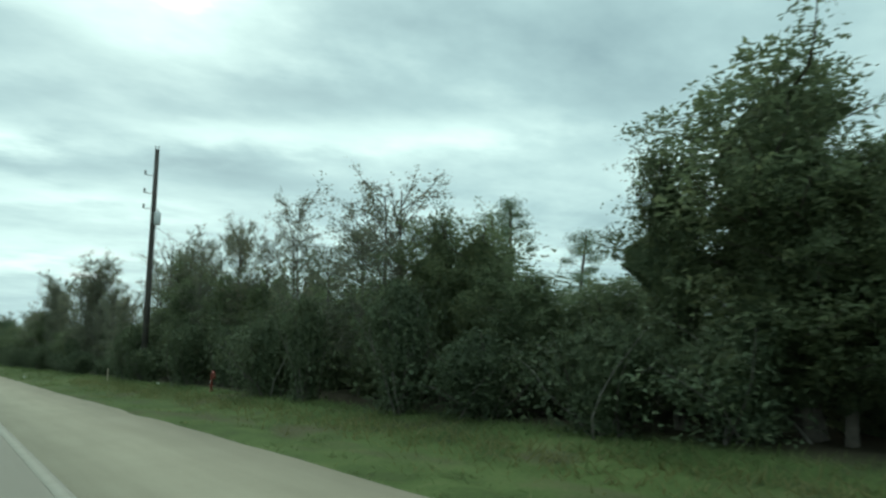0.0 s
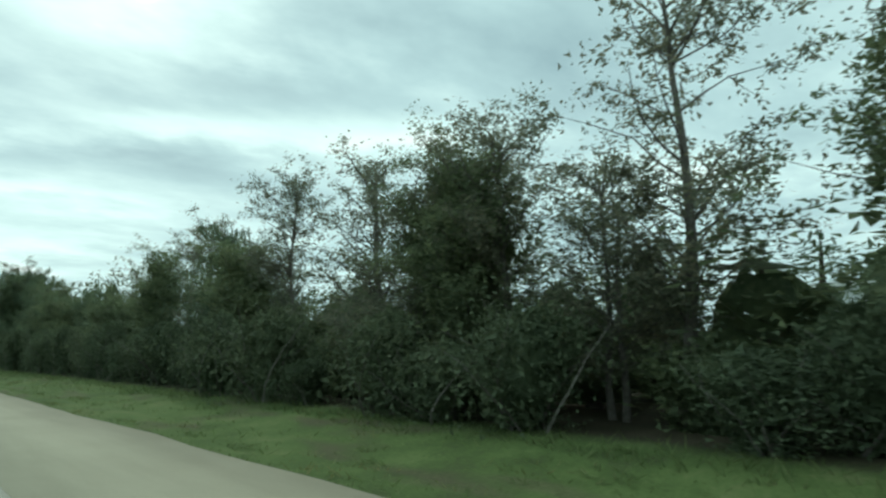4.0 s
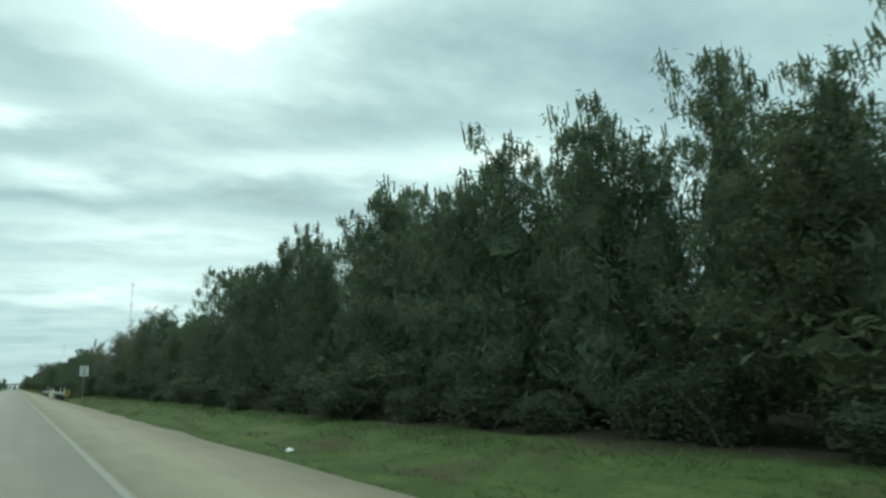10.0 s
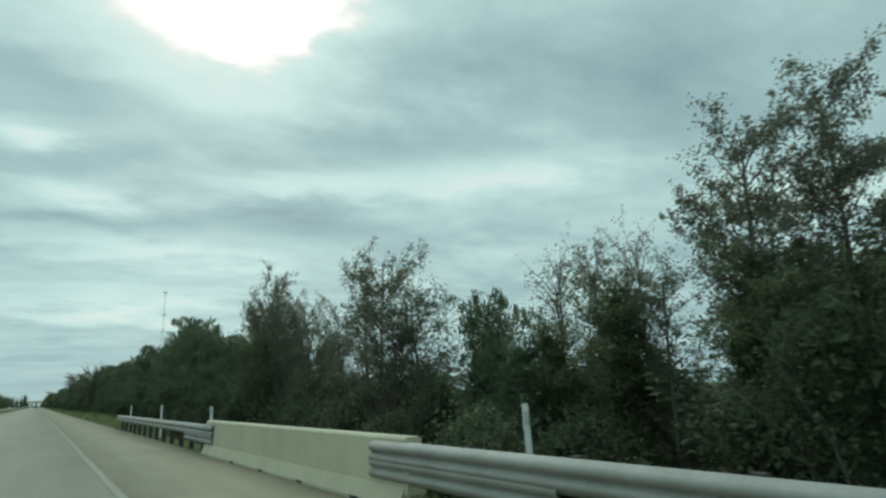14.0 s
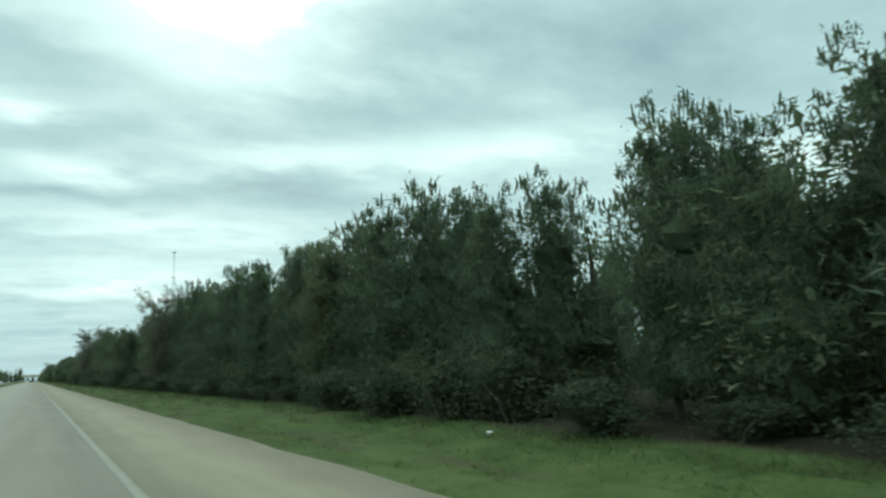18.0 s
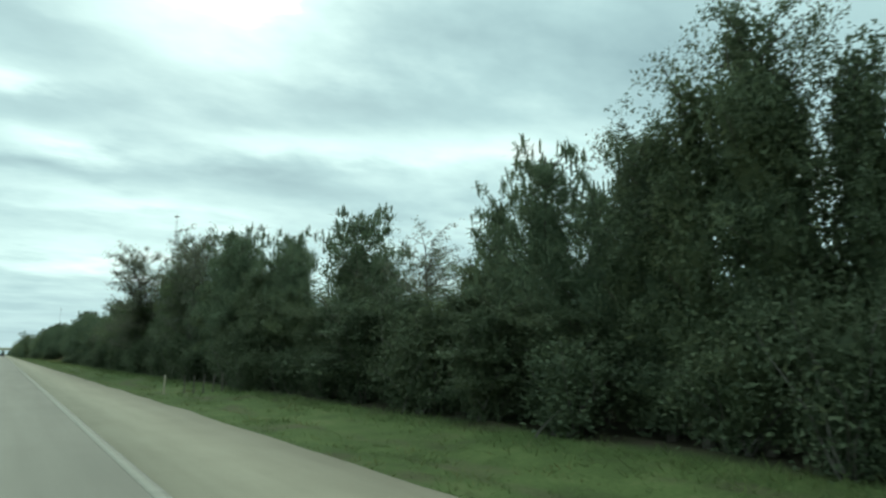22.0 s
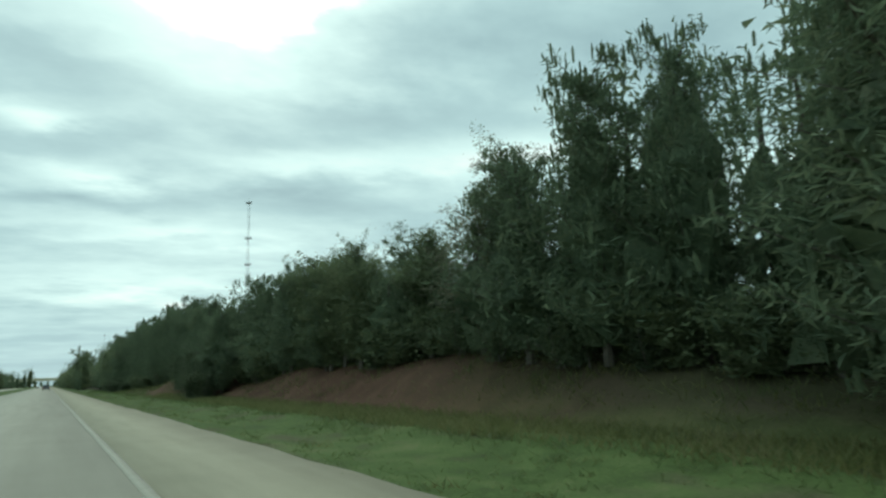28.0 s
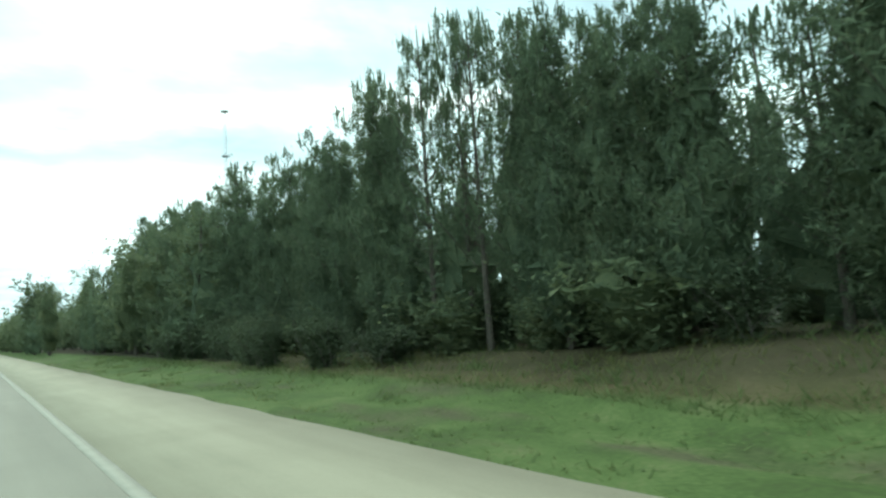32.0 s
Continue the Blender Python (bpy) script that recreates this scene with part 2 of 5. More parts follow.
def ground_colour(n, place):
    big = n.noise(place, 0.12, 4.0)
    mid = n.noise(place, 0.9, 5.0)
    grain = n.noise(place, 14.0, 4.0)
    f = n.math("ADD", n.math("MULTIPLY", big, 0.3), n.math("ADD", n.math("MULTIPLY", mid, 0.4), n.math("MULTIPLY", grain, 0.3)))
    green = n.ramp(f, [(0.38, (0.048, 0.056, 0.026)), (0.46, (0.056, 0.081, 0.028)), (0.54, (0.078, 0.108, 0.038)), (0.63, (0.114, 0.122, 0.056))])
    patch = n.noise(n.mapped(place, (1.0, 0.45, 1.0)), 0.55, 3.0)
    bald = n.ramp(n.math("ADD", patch, n.math("MULTIPLY", grain, 0.12)), [(0.60, (0, 0, 0)), (0.72, (1, 1, 1))])
    brown = n.ramp(grain, [(0.3, (0.054, 0.046, 0.030)), (0.7, (0.096, 0.082, 0.052))])
    green = n.mix(n.math("MULTIPLY", bald, 0.75), green, brown)
    soil = n.ramp(f, [(0.34, (0.052, 0.028, 0.021)), (0.5, (0.092, 0.050, 0.035)), (0.68, (0.145, 0.086, 0.062))])
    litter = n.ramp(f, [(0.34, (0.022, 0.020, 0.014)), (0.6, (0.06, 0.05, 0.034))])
    paint = n.add("ShaderNodeVertexColor")
    paint.layer_name = "soil"
    split = n.add("ShaderNodeSeparateColor")
    n.join(paint.outputs[0], split.inputs[0])
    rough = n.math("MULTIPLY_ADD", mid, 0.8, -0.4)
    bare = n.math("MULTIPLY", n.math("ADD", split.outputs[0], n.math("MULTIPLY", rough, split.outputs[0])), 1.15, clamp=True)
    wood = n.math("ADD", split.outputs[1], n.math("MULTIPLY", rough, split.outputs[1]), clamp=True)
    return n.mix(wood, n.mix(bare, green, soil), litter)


ROAD = surface("worn_concrete", concrete_colour, 0.85, shine=0.35, bump=0.2, bump_scale=60)
SHOULDER = surface("shoulder_concrete", shoulder_colour, 0.9, shine=0.3, bump=0.25, bump_scale=50)
GROUND = surface("verge_soil", ground_colour, 0.95, shine=0.05, bump=0.5, bump_scale=9)
PAINT_LINE = plain((0.246, 0.228, 0.182), (0.30, 0.28, 0.23), 3.0, 0.9, "worn_paint", shine=0.3)
GRASS = surface("grass_blades", leaf_colours((0.080, 0.113, 0.044), (0.114, 0.155, 0.058), (0.165, 0.182, 0.084)), 0.8, shine=0.15, through_light=0.55)

DRY_GRASS = surface("dry_weeds", leaf_colours((0.10, 0.118, 0.042), (0.155, 0.162, 0.066), (0.23, 0.205, 0.11)), 0.75, through_light=0.55)

# ---------------- building helpers ----------------


def from_arrays(name, verts, faces, mat):
    """A mesh from numpy arrays: verts (n, 3), faces (m, 3 or 4)."""
    me = bpy.data.meshes.new(name)
    m, k = faces.shape
    me.vertices.add(len(verts))
    me.vertices.foreach_set("co", np.ascontiguousarray(verts, dtype=np.float32).ravel())
    me.loops.add(m * k)
    me.loops.foreach_set("vertex_index", np.ascontiguousarray(faces, dtype=np.int32).ravel())
    me.polygons.add(m)
    me.polygons.foreach_set("loop_start", np.arange(0, m * k, k, dtype=np.int32))
    me.update(calc_edges=True)
    me.materials.append(mat)
    return me


def child(ob, parent):
    ob.parent = parent
    return ob


def part(name, bm, mat, parent=None, label="", smooth=False):
    me = bpy.data.meshes.new(name)
    bm.normal_update()
    if smooth:
        for f in bm.faces:
            f.smooth = True
    bm.to_mesh(me)
    bm.free()
    me.materials.append(mat)
    ob = new(name, me)
    if parent is not None:
        ob.parent = parent
    if label:
        tagged(ob, label)
    return ob


def box(sx, sy, sz, at=(0, 0, 0), bevel=0.0, bm=None, turn=None):
    own = bmesh.new()
    bmesh.ops.create_cube(own, size=1.0)
    bmesh.ops.scale(own, vec=(sx, sy, sz), verts=own.verts)
    if bevel:
        bmesh.ops.bevel(own, geom=own.edges[:], offset=bevel, segments=2, affect="EDGES")
    if turn is not None:
        bmesh.ops.transform(own, matrix=turn, verts=own.verts)
    bmesh.ops.translate(own, vec=at, verts=own.verts)
    if bm is None:
        return own
    me = bpy.data.meshes.new("piece")
    own.to_mesh(me)
    own.free()
    bm.from_mesh(me)
    bpy.data.meshes.remove(me)
    return bm


def tube(bm, points, radii, sides=7, cap=True):
    """A tapered tube through points."""
    rings = []
    for i, (p, r) in enumerate(zip(points, radii)):
        p = Vector(p)
        a, b = Vector(points[max(i - 1, 0)]), Vector(points[min(i + 1, len(points) - 1)])
        d = (b - a).normalized()
        side = d.orthogonal().normalized() if abs(d.z) < 0.95 else (Vector((1, 0, 0)) - d * d.x).normalized()
        up = d.cross(side)
        rings.append([bm.verts.new(p + (side * math.cos(6.28318 * k / sides) + up * math.sin(6.28318 * k / sides)) * r) for k in range(sides)])
    for a, b in zip(rings, rings[1:]):
        for k in range(sides):
            bm.faces.new((a[k], a[(k + 1) % sides], b[(k + 1) % sides], b[k]))
    if cap:
        bm.faces.new(rings[0][::-1])
        bm.faces.new(rings[-1])
    return bm


def empty(name, label, category, group="", kind=""):
    return tagged(new(name), label, category, group, kind)


def smooth_step(a, b, v):
    t = np.clip((v - a) / (b - a), 0, 1)
    return t * t * (3 - 2 * t)


def ground_z(x, y):
    """Height of the land beside the road: a shallow swale, then a low earth bank towards the end."""
    x, y = np.asarray(x, dtype=float), np.asarray(y, dtype=float)
    swale = -0.05 - 0.10 * np.exp(-((x - 6.3) / 1.1) ** 2) + 0.12 * smooth_step(7.0, 9.5, x)
    foot = 10.6 - 2.0 * smooth_step(724, 738, y)
    high = 2.1 * smooth_step(640, 690, y) * (1 - smooth_step(743, 755, y) * 0.58) * (1 - smooth_step(760, 808, y)) * (0.82 + 0.18 * np.sin(y * 0.11) + 0.1 * np.sin(y * 0.31 + 1))
    bank = high * smooth_step(0, 1, (x - foot) / 3.6)
    creek = -1.7 * smooth_step(5.5, 8.0, x) * smooth_step(341, 349, y) * (1 - smooth_step(378, 388, y))
    return np.where(x < EDGE_X - 0.1, -0.06, swale + bank + creek)


# ---------------- ground and road ----------------


def make_ground():
    xs = np.array([-3000, -800, -200, -60, -16, -12, 4.0, 4.5, 5.0, 5.5, 6, 6.5, 7, 7.5, 8, 8.5, 9, 9.5, 10, 10.6, 11.2, 11.8, 12.4, 13, 14, 15, 17, 20, 26, 40, 70, 200, 800, 3000], dtype=float)
    ys = np.concatenate(([-2500, -600, -120], np.arange(-40, 900, 2.5), np.arange(900, 1500, 30), [1700, 2200, 3500]))
    gx, gy = np.meshgrid(xs, ys)
    gz = ground_z(gx, gy)
    rng = np.random.default_rng(3)
    inner = (gx > 4.9) & (gx < 70)
    gz = gz + np.where(inner, rng.normal(0, 0.035, gx.shape), 0)
    verts = np.stack((gx, gy, gz), -1).reshape(-1, 3)
    w, hgt = len(xs), len(ys)
    i = (np.arange(hgt - 1)[:, None] * w + np.arange(w - 1)[None, :]).ravel()
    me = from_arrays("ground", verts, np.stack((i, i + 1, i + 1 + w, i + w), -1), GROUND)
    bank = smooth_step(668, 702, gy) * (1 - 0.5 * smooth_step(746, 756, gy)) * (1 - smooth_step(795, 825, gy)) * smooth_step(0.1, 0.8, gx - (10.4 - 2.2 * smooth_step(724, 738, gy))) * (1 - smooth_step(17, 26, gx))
    # by the creek the litter colour runs out to the rails, painted-in shade
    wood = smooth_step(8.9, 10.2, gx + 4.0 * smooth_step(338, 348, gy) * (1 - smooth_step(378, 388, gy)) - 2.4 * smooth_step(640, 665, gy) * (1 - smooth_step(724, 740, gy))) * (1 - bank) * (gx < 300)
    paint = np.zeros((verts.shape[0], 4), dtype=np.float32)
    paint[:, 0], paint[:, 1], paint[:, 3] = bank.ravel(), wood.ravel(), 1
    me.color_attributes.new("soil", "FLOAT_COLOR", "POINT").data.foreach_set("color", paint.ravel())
    for f in me.polygons:
        f.use_smooth = True
    tagged(new("ground", me), "grass verge, woodland floor and bare red-brown earth bank", "ground", kind="structure")


def slab(name, x0, x1, y0, y1, mat, label, category, z=0.0, thick=0.25, ragged=0.0, step=3.0):
    """A long flat slab; ragged: how unevenly its outer edge runs."""
    ys = np.arange(y0, y1 + step, step)
    rng = np.random.default_rng(8)
    edge = x1 + (np.convolve(rng.normal(0, 1, len(ys)), (0.3, 0.5, 0.3), "same") * ragged if ragged else 0) * np.ones(len(ys))
    ring = [np.stack((np.full(len(ys), x0), ys, np.full(len(ys), z)), -1), np.stack((edge, ys, np.full(len(ys), z)), -1),
            np.stack((edge, ys, np.full(len(ys), z - thick)), -1), np.stack((np.full(len(ys), x0), ys, np.full(len(ys), z - thick)), -1)]
    verts = np.concatenate(ring)
    m = len(ys)
    i = np.arange(m - 1)
    faces = np.concatenate([np.stack((a * m + i, b * m + i, b * m + i + 1, a * m + i + 1), -1) for a, b in ((0, 1), (1, 2), (2, 3), (3, 0))])
    return tagged(new(name, from_arrays(name, verts, faces, mat)), label, category, kind="structure")


make_ground()
slab("road", LINE_X - 7.32 - 1.2, LINE_X + 0.09, -60, 1500, ROAD, "pale grey worn concrete traffic lanes", "road", thick=0.3)
slab("pavement", LINE_X + 0.095, EDGE_X, -60, 1500, SHOULDER, "beige concrete hard shoulder with ragged outer edge", "shoulder", z=-0.006, thick=0.3, ragged=0.07, step=1.0)
slab("edge_line", LINE_X - 0.1, LINE_X + 0.085, -60, 1500, PAINT_LINE, "worn white painted edge line on the concrete", "road marking", z=0.004, thick=0.003)


def make_lane_dashes():
    x, root = LINE_X - 3.66, empty("lane_dashes", "broken white painted lane line on the concrete", "road marking", kind="structure")
    me = None
    for k in range(75):
        if me is None:
            ob = part("dash", box(0.12, 3.05, 0.003, (0, 0, 0.0025)), PAINT_LINE, root)
            me = ob.data
        else:
            ob = child(new("dash", me), root)
        ob.location = (x, 6 + 12.2 * k, 0)


make_lane_dashes()

# ---------------- plants: shapes ----------------


def unit(v):
    return v / np.maximum(np.linalg.norm(v, axis=-1, keepdims=True), 1e-9)


def leaf_quads(rng, centres, size, droop=0.0):
    """Small pointed leaves of about that size round the centres, most of them turned towards the sky."""
    m = len(centres)
    up = unit(rng.normal(0, 1, (m, 3)) + np.array((0, 0, 0.7)))
    a = unit(np.cross(up, rng.normal(0, 1, (m, 3)))) + np.array((0, 0, -droop * 0.5))
    b = unit(np.cross(a, up))
    s = size * rng.uniform(0.6, 1.35, (m, 1))
    v = np.stack((centres - a * s, centres + b * s * 0.62 + a * s * 0.2, centres + a * s - b * s * 0.35), 1).reshape(-1, 3)
    return v, np.arange(m * 3).reshape(m, 3)


def needle_shoots(rng, centres, axes, length, width, fuzz):
    """Pine shoots: each a slim blunt finger, and loose needles round it."""
    m = len(centres)
    ax = unit(axes)
    ln = length * rng.uniform(0.6, 1.4, (m, 1))
    wd = width * rng.uniform(0.7, 1.3, (m, 1))
    side = unit(np.cross(ax, rng.normal(0, 1, (m, 3))))
    verts = []
    for d in (side, unit(np.cross(ax, side))):
        low, high, tip = centres, centres + ax * ln * 0.72, centres + ax * ln
        a0, a1, c0, c1 = low - d * wd * 0.42, low + d * wd * 0.42, high - d * wd * 0.5, high + d * wd * 0.5
        verts.append(np.stack((a0, a1, c1, a0, c1, c0, c0, c1, tip), 1))
    v = [np.concatenate(verts, 1).reshape(-1, 3)]
    if fuzz:
        c = np.repeat(centres, fuzz, 0)
        a, l2, w2 = np.repeat(ax, fuzz, 0), np.repeat(ln, fuzz, 0), np.repeat(wd, fuzz, 0)
        out = unit(np.cross(a, rng.normal(0, 1, (m * fuzz, 3))))
        root = c + a * l2 * rng.uniform(-0.1, 0.75, (m * fuzz, 1))
        end = root + (a * 0.9 + out * 0.8) * w2 * rng.uniform(0.8, 1.6, (m * fuzz, 1))
        flat = unit(np.cross(end - root, rng.normal(0, 1, (m * fuzz, 3)))) * 0.013
        v.append(np.stack((root - flat, root + flat, end), 1).reshape(-1, 3))
    v = np.concatenate(v)
    return v, np.arange(len(v)).reshape(-1, 3)


def needle_tufts(rng, centres, size):
    """Loose upswept bunches of needles that fill a pine's crown."""
    m = len(centres)
    a = unit(rng.normal(0, 0.7, (m, 3)) + np.array((0, 0, 0.4)))
    b = unit(np.cross(a, rng.normal(0, 1, (m, 3))))
    s = size * rng.uniform(0.6, 1.4, (m, 1))
    v = np.stack((centres - a * s + b * s * 0.1, centres + b * s * 0.3 + a * s * 0.3, centres + a * s - b * s * 0.1), 1).reshape(-1, 3)
    return v, np.arange(m * 3).reshape(m, 3)


def pine_shape(seed, ends=4, fuzz=2, fill=2500, size=0.135, whorl=(0.46, 0.72), share=0.9, low=0.8):
    """A young pine 10 m high, 2 m in radius: trunk mesh data and crown arrays. low: where the boughs begin."""
    rng = np.random.default_rng(seed)
    bm = bmesh.new()
    lean = rng.normal(0, 0.12, 2)
    trunk = [(lean[0] * (k / 6) ** 2, lean[1] * (k / 6) ** 2, 9.4 * k / 6) for k in range(7)]
    tube(bm, trunk, [0.15 * (1 - k / 6.6) + 0.012 for k in range(7)], 7)
    tips, bulk = [], []
    z = low
    while z < 9.2:
        f = z / 10
        reach = 2.6 * min(1.0, 0.75 + f * 0.8) * (1 - f) ** 0.52 * rng.uniform(0.7, 1.22) + 0.08
        number = int(rng.integers(4, 7))
        a0 = rng.uniform(0, 6.28)
        for k in range(number):
            a = a0 + 6.283 * k / number + rng.normal(0, 0.25)
            r = reach * rng.uniform(0.55, 1.2)
            o = np.array((lean[0] * f * f, lean[1] * f * f, z))
            d = np.array((math.cos(a), math.sin(a), rng.uniform(0.05, 0.4) + 0.6 * f))
            e = o + d * r
            e[2] += 0.14 * r * r
            tube(bm, [o, e], [0.026, 0.008], 3, False)
            cluster = int(rng.integers(ends - 1, ends + 2)) + (2 if ends > 1 and f > 0.55 else 0 if ends == 1 else -2)
            tips.append(e + rng.normal(0, 0.1 + 0.025 * r, (cluster, 3)) - np.array((0, 0, 0.16)))
            if r > 0.5:
                m = min(1, ends - 1)
                s = rng.uniform(0.5, 0.9, (m, 1))
                tips.append(o + (e - o) * s + rng.normal(0, 0.1, (m, 3)) + np.array((0, 0, 0.08)))
            weight = max(3, int(fill * (r + 0.55) / 150))
            s = rng.uniform(0.15, 1.0, (weight, 1)) ** 0.6
            bulk.append(o + (e - o) * s + rng.normal(0, 0.1 + 0.05 * r, (weight, 3)) * np.array((1, 1, 0.7)))
            if ends > 1:        # needles gathered round the bough's end, where its shoots rise
                bulk.append(e + rng.normal(0, 0.14 + 0.02 * r, (14 if f < 0.65 else 34, 3)) - np.array((0, 0, 0.08)))
        z += rng.uniform(*whorl)
    top = np.array((lean[0], lean[1], 9.0))
    tips.append(top + rng.normal(0, 1, (6, 3)) * np.array((0.2, 0.2, 0.22)))    # leading shoots
    tips = np.concatenate(tips)
    up = rng.normal(0, 0.08, tips.shape) + np.array((0, 0, 1.0)) + tips * np.array((0.05, 0.05, 0))
    v, f = needle_shoots(rng, tips - np.array((0, 0, 0.08)), up, 0.43, 0.062, fuzz)
    lv, lf = needle_shoots(rng, np.array([top + (0, 0, 0.1)]), np.array([(0.02, 0.03, 1.0)]), 0.66, 0.075, fuzz * 3)
    v, f = np.concatenate((v, lv)), np.concatenate((f, lf + len(v)))
    cv, cf = needle_tufts(rng, np.concatenate(bulk), size)
    v, f = np.concatenate((v, cv)), np.concatenate((f, cf + len(v)))
    if not share:
        return bm, v, f
    return bm, *crown_mass(rng, v, f, np.concatenate(bulk), share, 26 if ends > 1 else 12, 20 if ends > 1 else 10, 0.95, True)


def tall_pine_shape(seed):
    """A mature pine 10 units high: a bare leaning trunk and flat clouds of needles near its top."""
    rng = np.random.default_rng(seed)
    bm = bmesh.new()
    bow = rng.normal(0, 0.25, 2)
    trunk = [np.array((bow[0] * math.sin(k * 0.5), bow[1] * math.sin(k * 0.4), 9.7 * k / 8)) for k in range(9)]
    tube(bm, trunk, [0.13 * (1 - k / 9.5) + 0.015 for k in range(9)], 7)
    bulk = [trunk[8] + rng.normal(0, 1, (420, 3)) * np.array((0.34, 0.34, 0.22))]
    for k in range(13):
        f = 0.6 + 0.36 * k / 12
        i = min(int(f * 8), 7)
        o = trunk[i] + (trunk[i + 1] - trunk[i]) * (f * 8 - i)
        a = 2.4 * k + rng.normal(0, 0.4)
        e = o + np.array((math.cos(a), math.sin(a), rng.uniform(0.1, 0.9))) * rng.uniform(0.4, 1.6) * (1.35 - f)
        tube(bm, [o, (o + e) / 2 + np.array((0, 0, 0.05)), e], [0.03, 0.022, 0.01], 4, False)
        bulk.append(e + rng.normal(0, 1, (int(rng.integers(220, 520)), 3)) * np.array((0.25, 0.25, 0.17)) * rng.uniform(0.6, 1.25))
    v, f = leaf_quads(rng, np.concatenate(bulk), 0.055)
    return bm, v, f


def crown_mass(rng, v, f, anchors, share, rings=24, sides=22, top=1.0, upswept=False):
    """Adds the closed inside of a crown, leaf lying on tilted leaf all round, following the reach of its boughs."""
    rad, ang = np.hypot(anchors[:, 0], anchors[:, 1]), np.arctan2(anchors[:, 1], anchors[:, 0])
    z0, z1 = max(float(np.percentile(anchors[:, 2], 2)) * 0.6, 0.15), float(np.percentile(anchors[:, 2], 97)) * top
    step = (z1 - z0) / rings
    band = max(step * 1.1, 0.4)
    ring = []
    for i in range(rings + 1):
        z = z0 + step * i
        near = np.abs(anchors[:, 2] - z) < band
        usual = float(rad[near].mean()) if near.any() else 0.3
        taper = min(1.0, 0.35 + (rings - i) * 3.4 / rings)
        for k in range(sides):
            a = 6.2832 * (k + 0.5 * (i % 2)) / sides
            here = near & (np.cos(ang - a) > 0.8)
            r = float(np.percentile(rad[here], 72)) if here.sum() > 1 else usual * 0.7
            r *= share * taper * (rng.uniform(0.72, 1.18) if upswept else rng.uniform(0.75, 1.18))
            ring.append((r * math.cos(a), r * math.sin(a), z + rng.uniform(-0.35, 0.35) * step))
    ring += [(0, 0, z1 + step * 0.5)]
    def sheet(rows, cols):
        found = []
        for i in range(rows - 1):
            for k in range(cols):
                p, q = i * cols + k, i * cols + (k + 1) % cols
                found += [(p, q, p + cols), (q, q + cols, p + cols)]
        return np.array(found + [((rows - 1) * cols + k, (rows - 1) * cols + (k + 1) % cols, rows * cols) for k in range(cols)])

    ring, faces = np.array(ring), sheet(rings + 1, sides)
    coarse = ring[:-1].reshape(rings + 1, sides, 3)[::2, ::2]
    inner = np.concatenate((coarse.reshape(-1, 3), ring[-1:])) * np.array((0.62, 0.62, 0.9))
    closed = sheet(*coarse.shape[:2])
    facet = ring[faces]
    middle = facet.mean(1, keepdims=True)
    if rings > 12:
        area = np.linalg.norm(np.cross(facet[:, 1] - facet[:, 0], facet[:, 2] - facet[:, 0]), axis=1)
        many = 7400 if rings > 20 else 2000
        pick = rng.choice(len(faces), many, p=area / area.sum())
        w = rng.dirichlet((1, 1, 1), many)[:, :, None]
        at = (facet[pick] * w).sum(1) * (1 + rng.normal(-0.02, 0.07, (many, 1)) * np.array((1, 1, 0.3))) + rng.normal(0, 0.06, (many, 3))
        at[:, 2] = np.maximum(at[:, 2], 0.06)
        leaf = leaf_quads(rng, at, 0.084 if rings > 20 else 0.07, 0.3)[0].reshape(-1, 3, 3)
    else:
        pick = np.repeat(np.arange(len(faces)), 4 if rings == 10 else 3)
        w = rng.dirichlet((1, 1, 1), len(pick))[:, :, None]
        leaf = leaf_quads(rng, (facet[pick] * w).sum(1) * (1 + rng.normal(0, 0.08, (len(pick), 1))), 0.1 if rings == 10 else 0.15, 0.3)[0].reshape(-1, 3, 3)
        leaf[:, :, 2] = np.maximum(leaf[:, :, 2], 0.05)
    if upswept:
        spread = np.concatenate([middle[:, 0] * np.concatenate((rng.normal(k, 0.1, (len(faces), 2)), np.ones((len(faces), 1))), 1) for k in ((1.03, 0.88) if sides > 12 else (1.0,))])
        leaf = needle_tufts(rng, spread + rng.normal(0, 0.07, spread.shape), 0.152 if sides > 12 else 0.215)[0].reshape(-1, 3, 3)
        if sides > 12:
            inner = inner * np.array((1.0, 1.0, 0.95))
        else:
            spread = np.repeat(middle[:, 0], 3, 0)
            leaf = needle_tufts(rng, spread * (1 + rng.normal(-0.05, 0.12, (len(spread), 1)) * np.array((1, 1, 0.1))) + rng.normal(0, 0.12, spread.shape), 0.17)[0].reshape(-1, 3, 3)
            inner = inner * np.array((0.8, 0.8, 0.86))
    deep = inner[closed]
    heart = deep.mean(1, keepdims=True)
    reach = np.linalg.norm(deep - heart, axis=2).mean(1)[:, None, None]
    deep = heart + (deep - heart) * rng.uniform(0.95, 1.25, (len(deep), 1, 1)) + rng.normal(0, 0.14, deep.shape) * reach
    deep[:, :, 2] = np.maximum(deep[:, :, 2], 0.05)
    clumps = [leaf, deep]
    if rings > 12:      # sprays that hide the heart of the crown
        many = (3000 if upswept else 700) if rings > 20 else 200
        pick = rng.integers(0, len(faces), many)
        at = middle[pick, 0] * np.concatenate((np.repeat(rng.uniform(0.5, 0.98, (many, 1)) if upswept else rng.uniform(0.5, 0.88, (many, 1)), 2, 1), np.full((many, 1), 0.97)), 1) + rng.normal(0, 0.07, (many, 3))
        at[:, 2] = np.maximum(at[:, 2], 0.3)
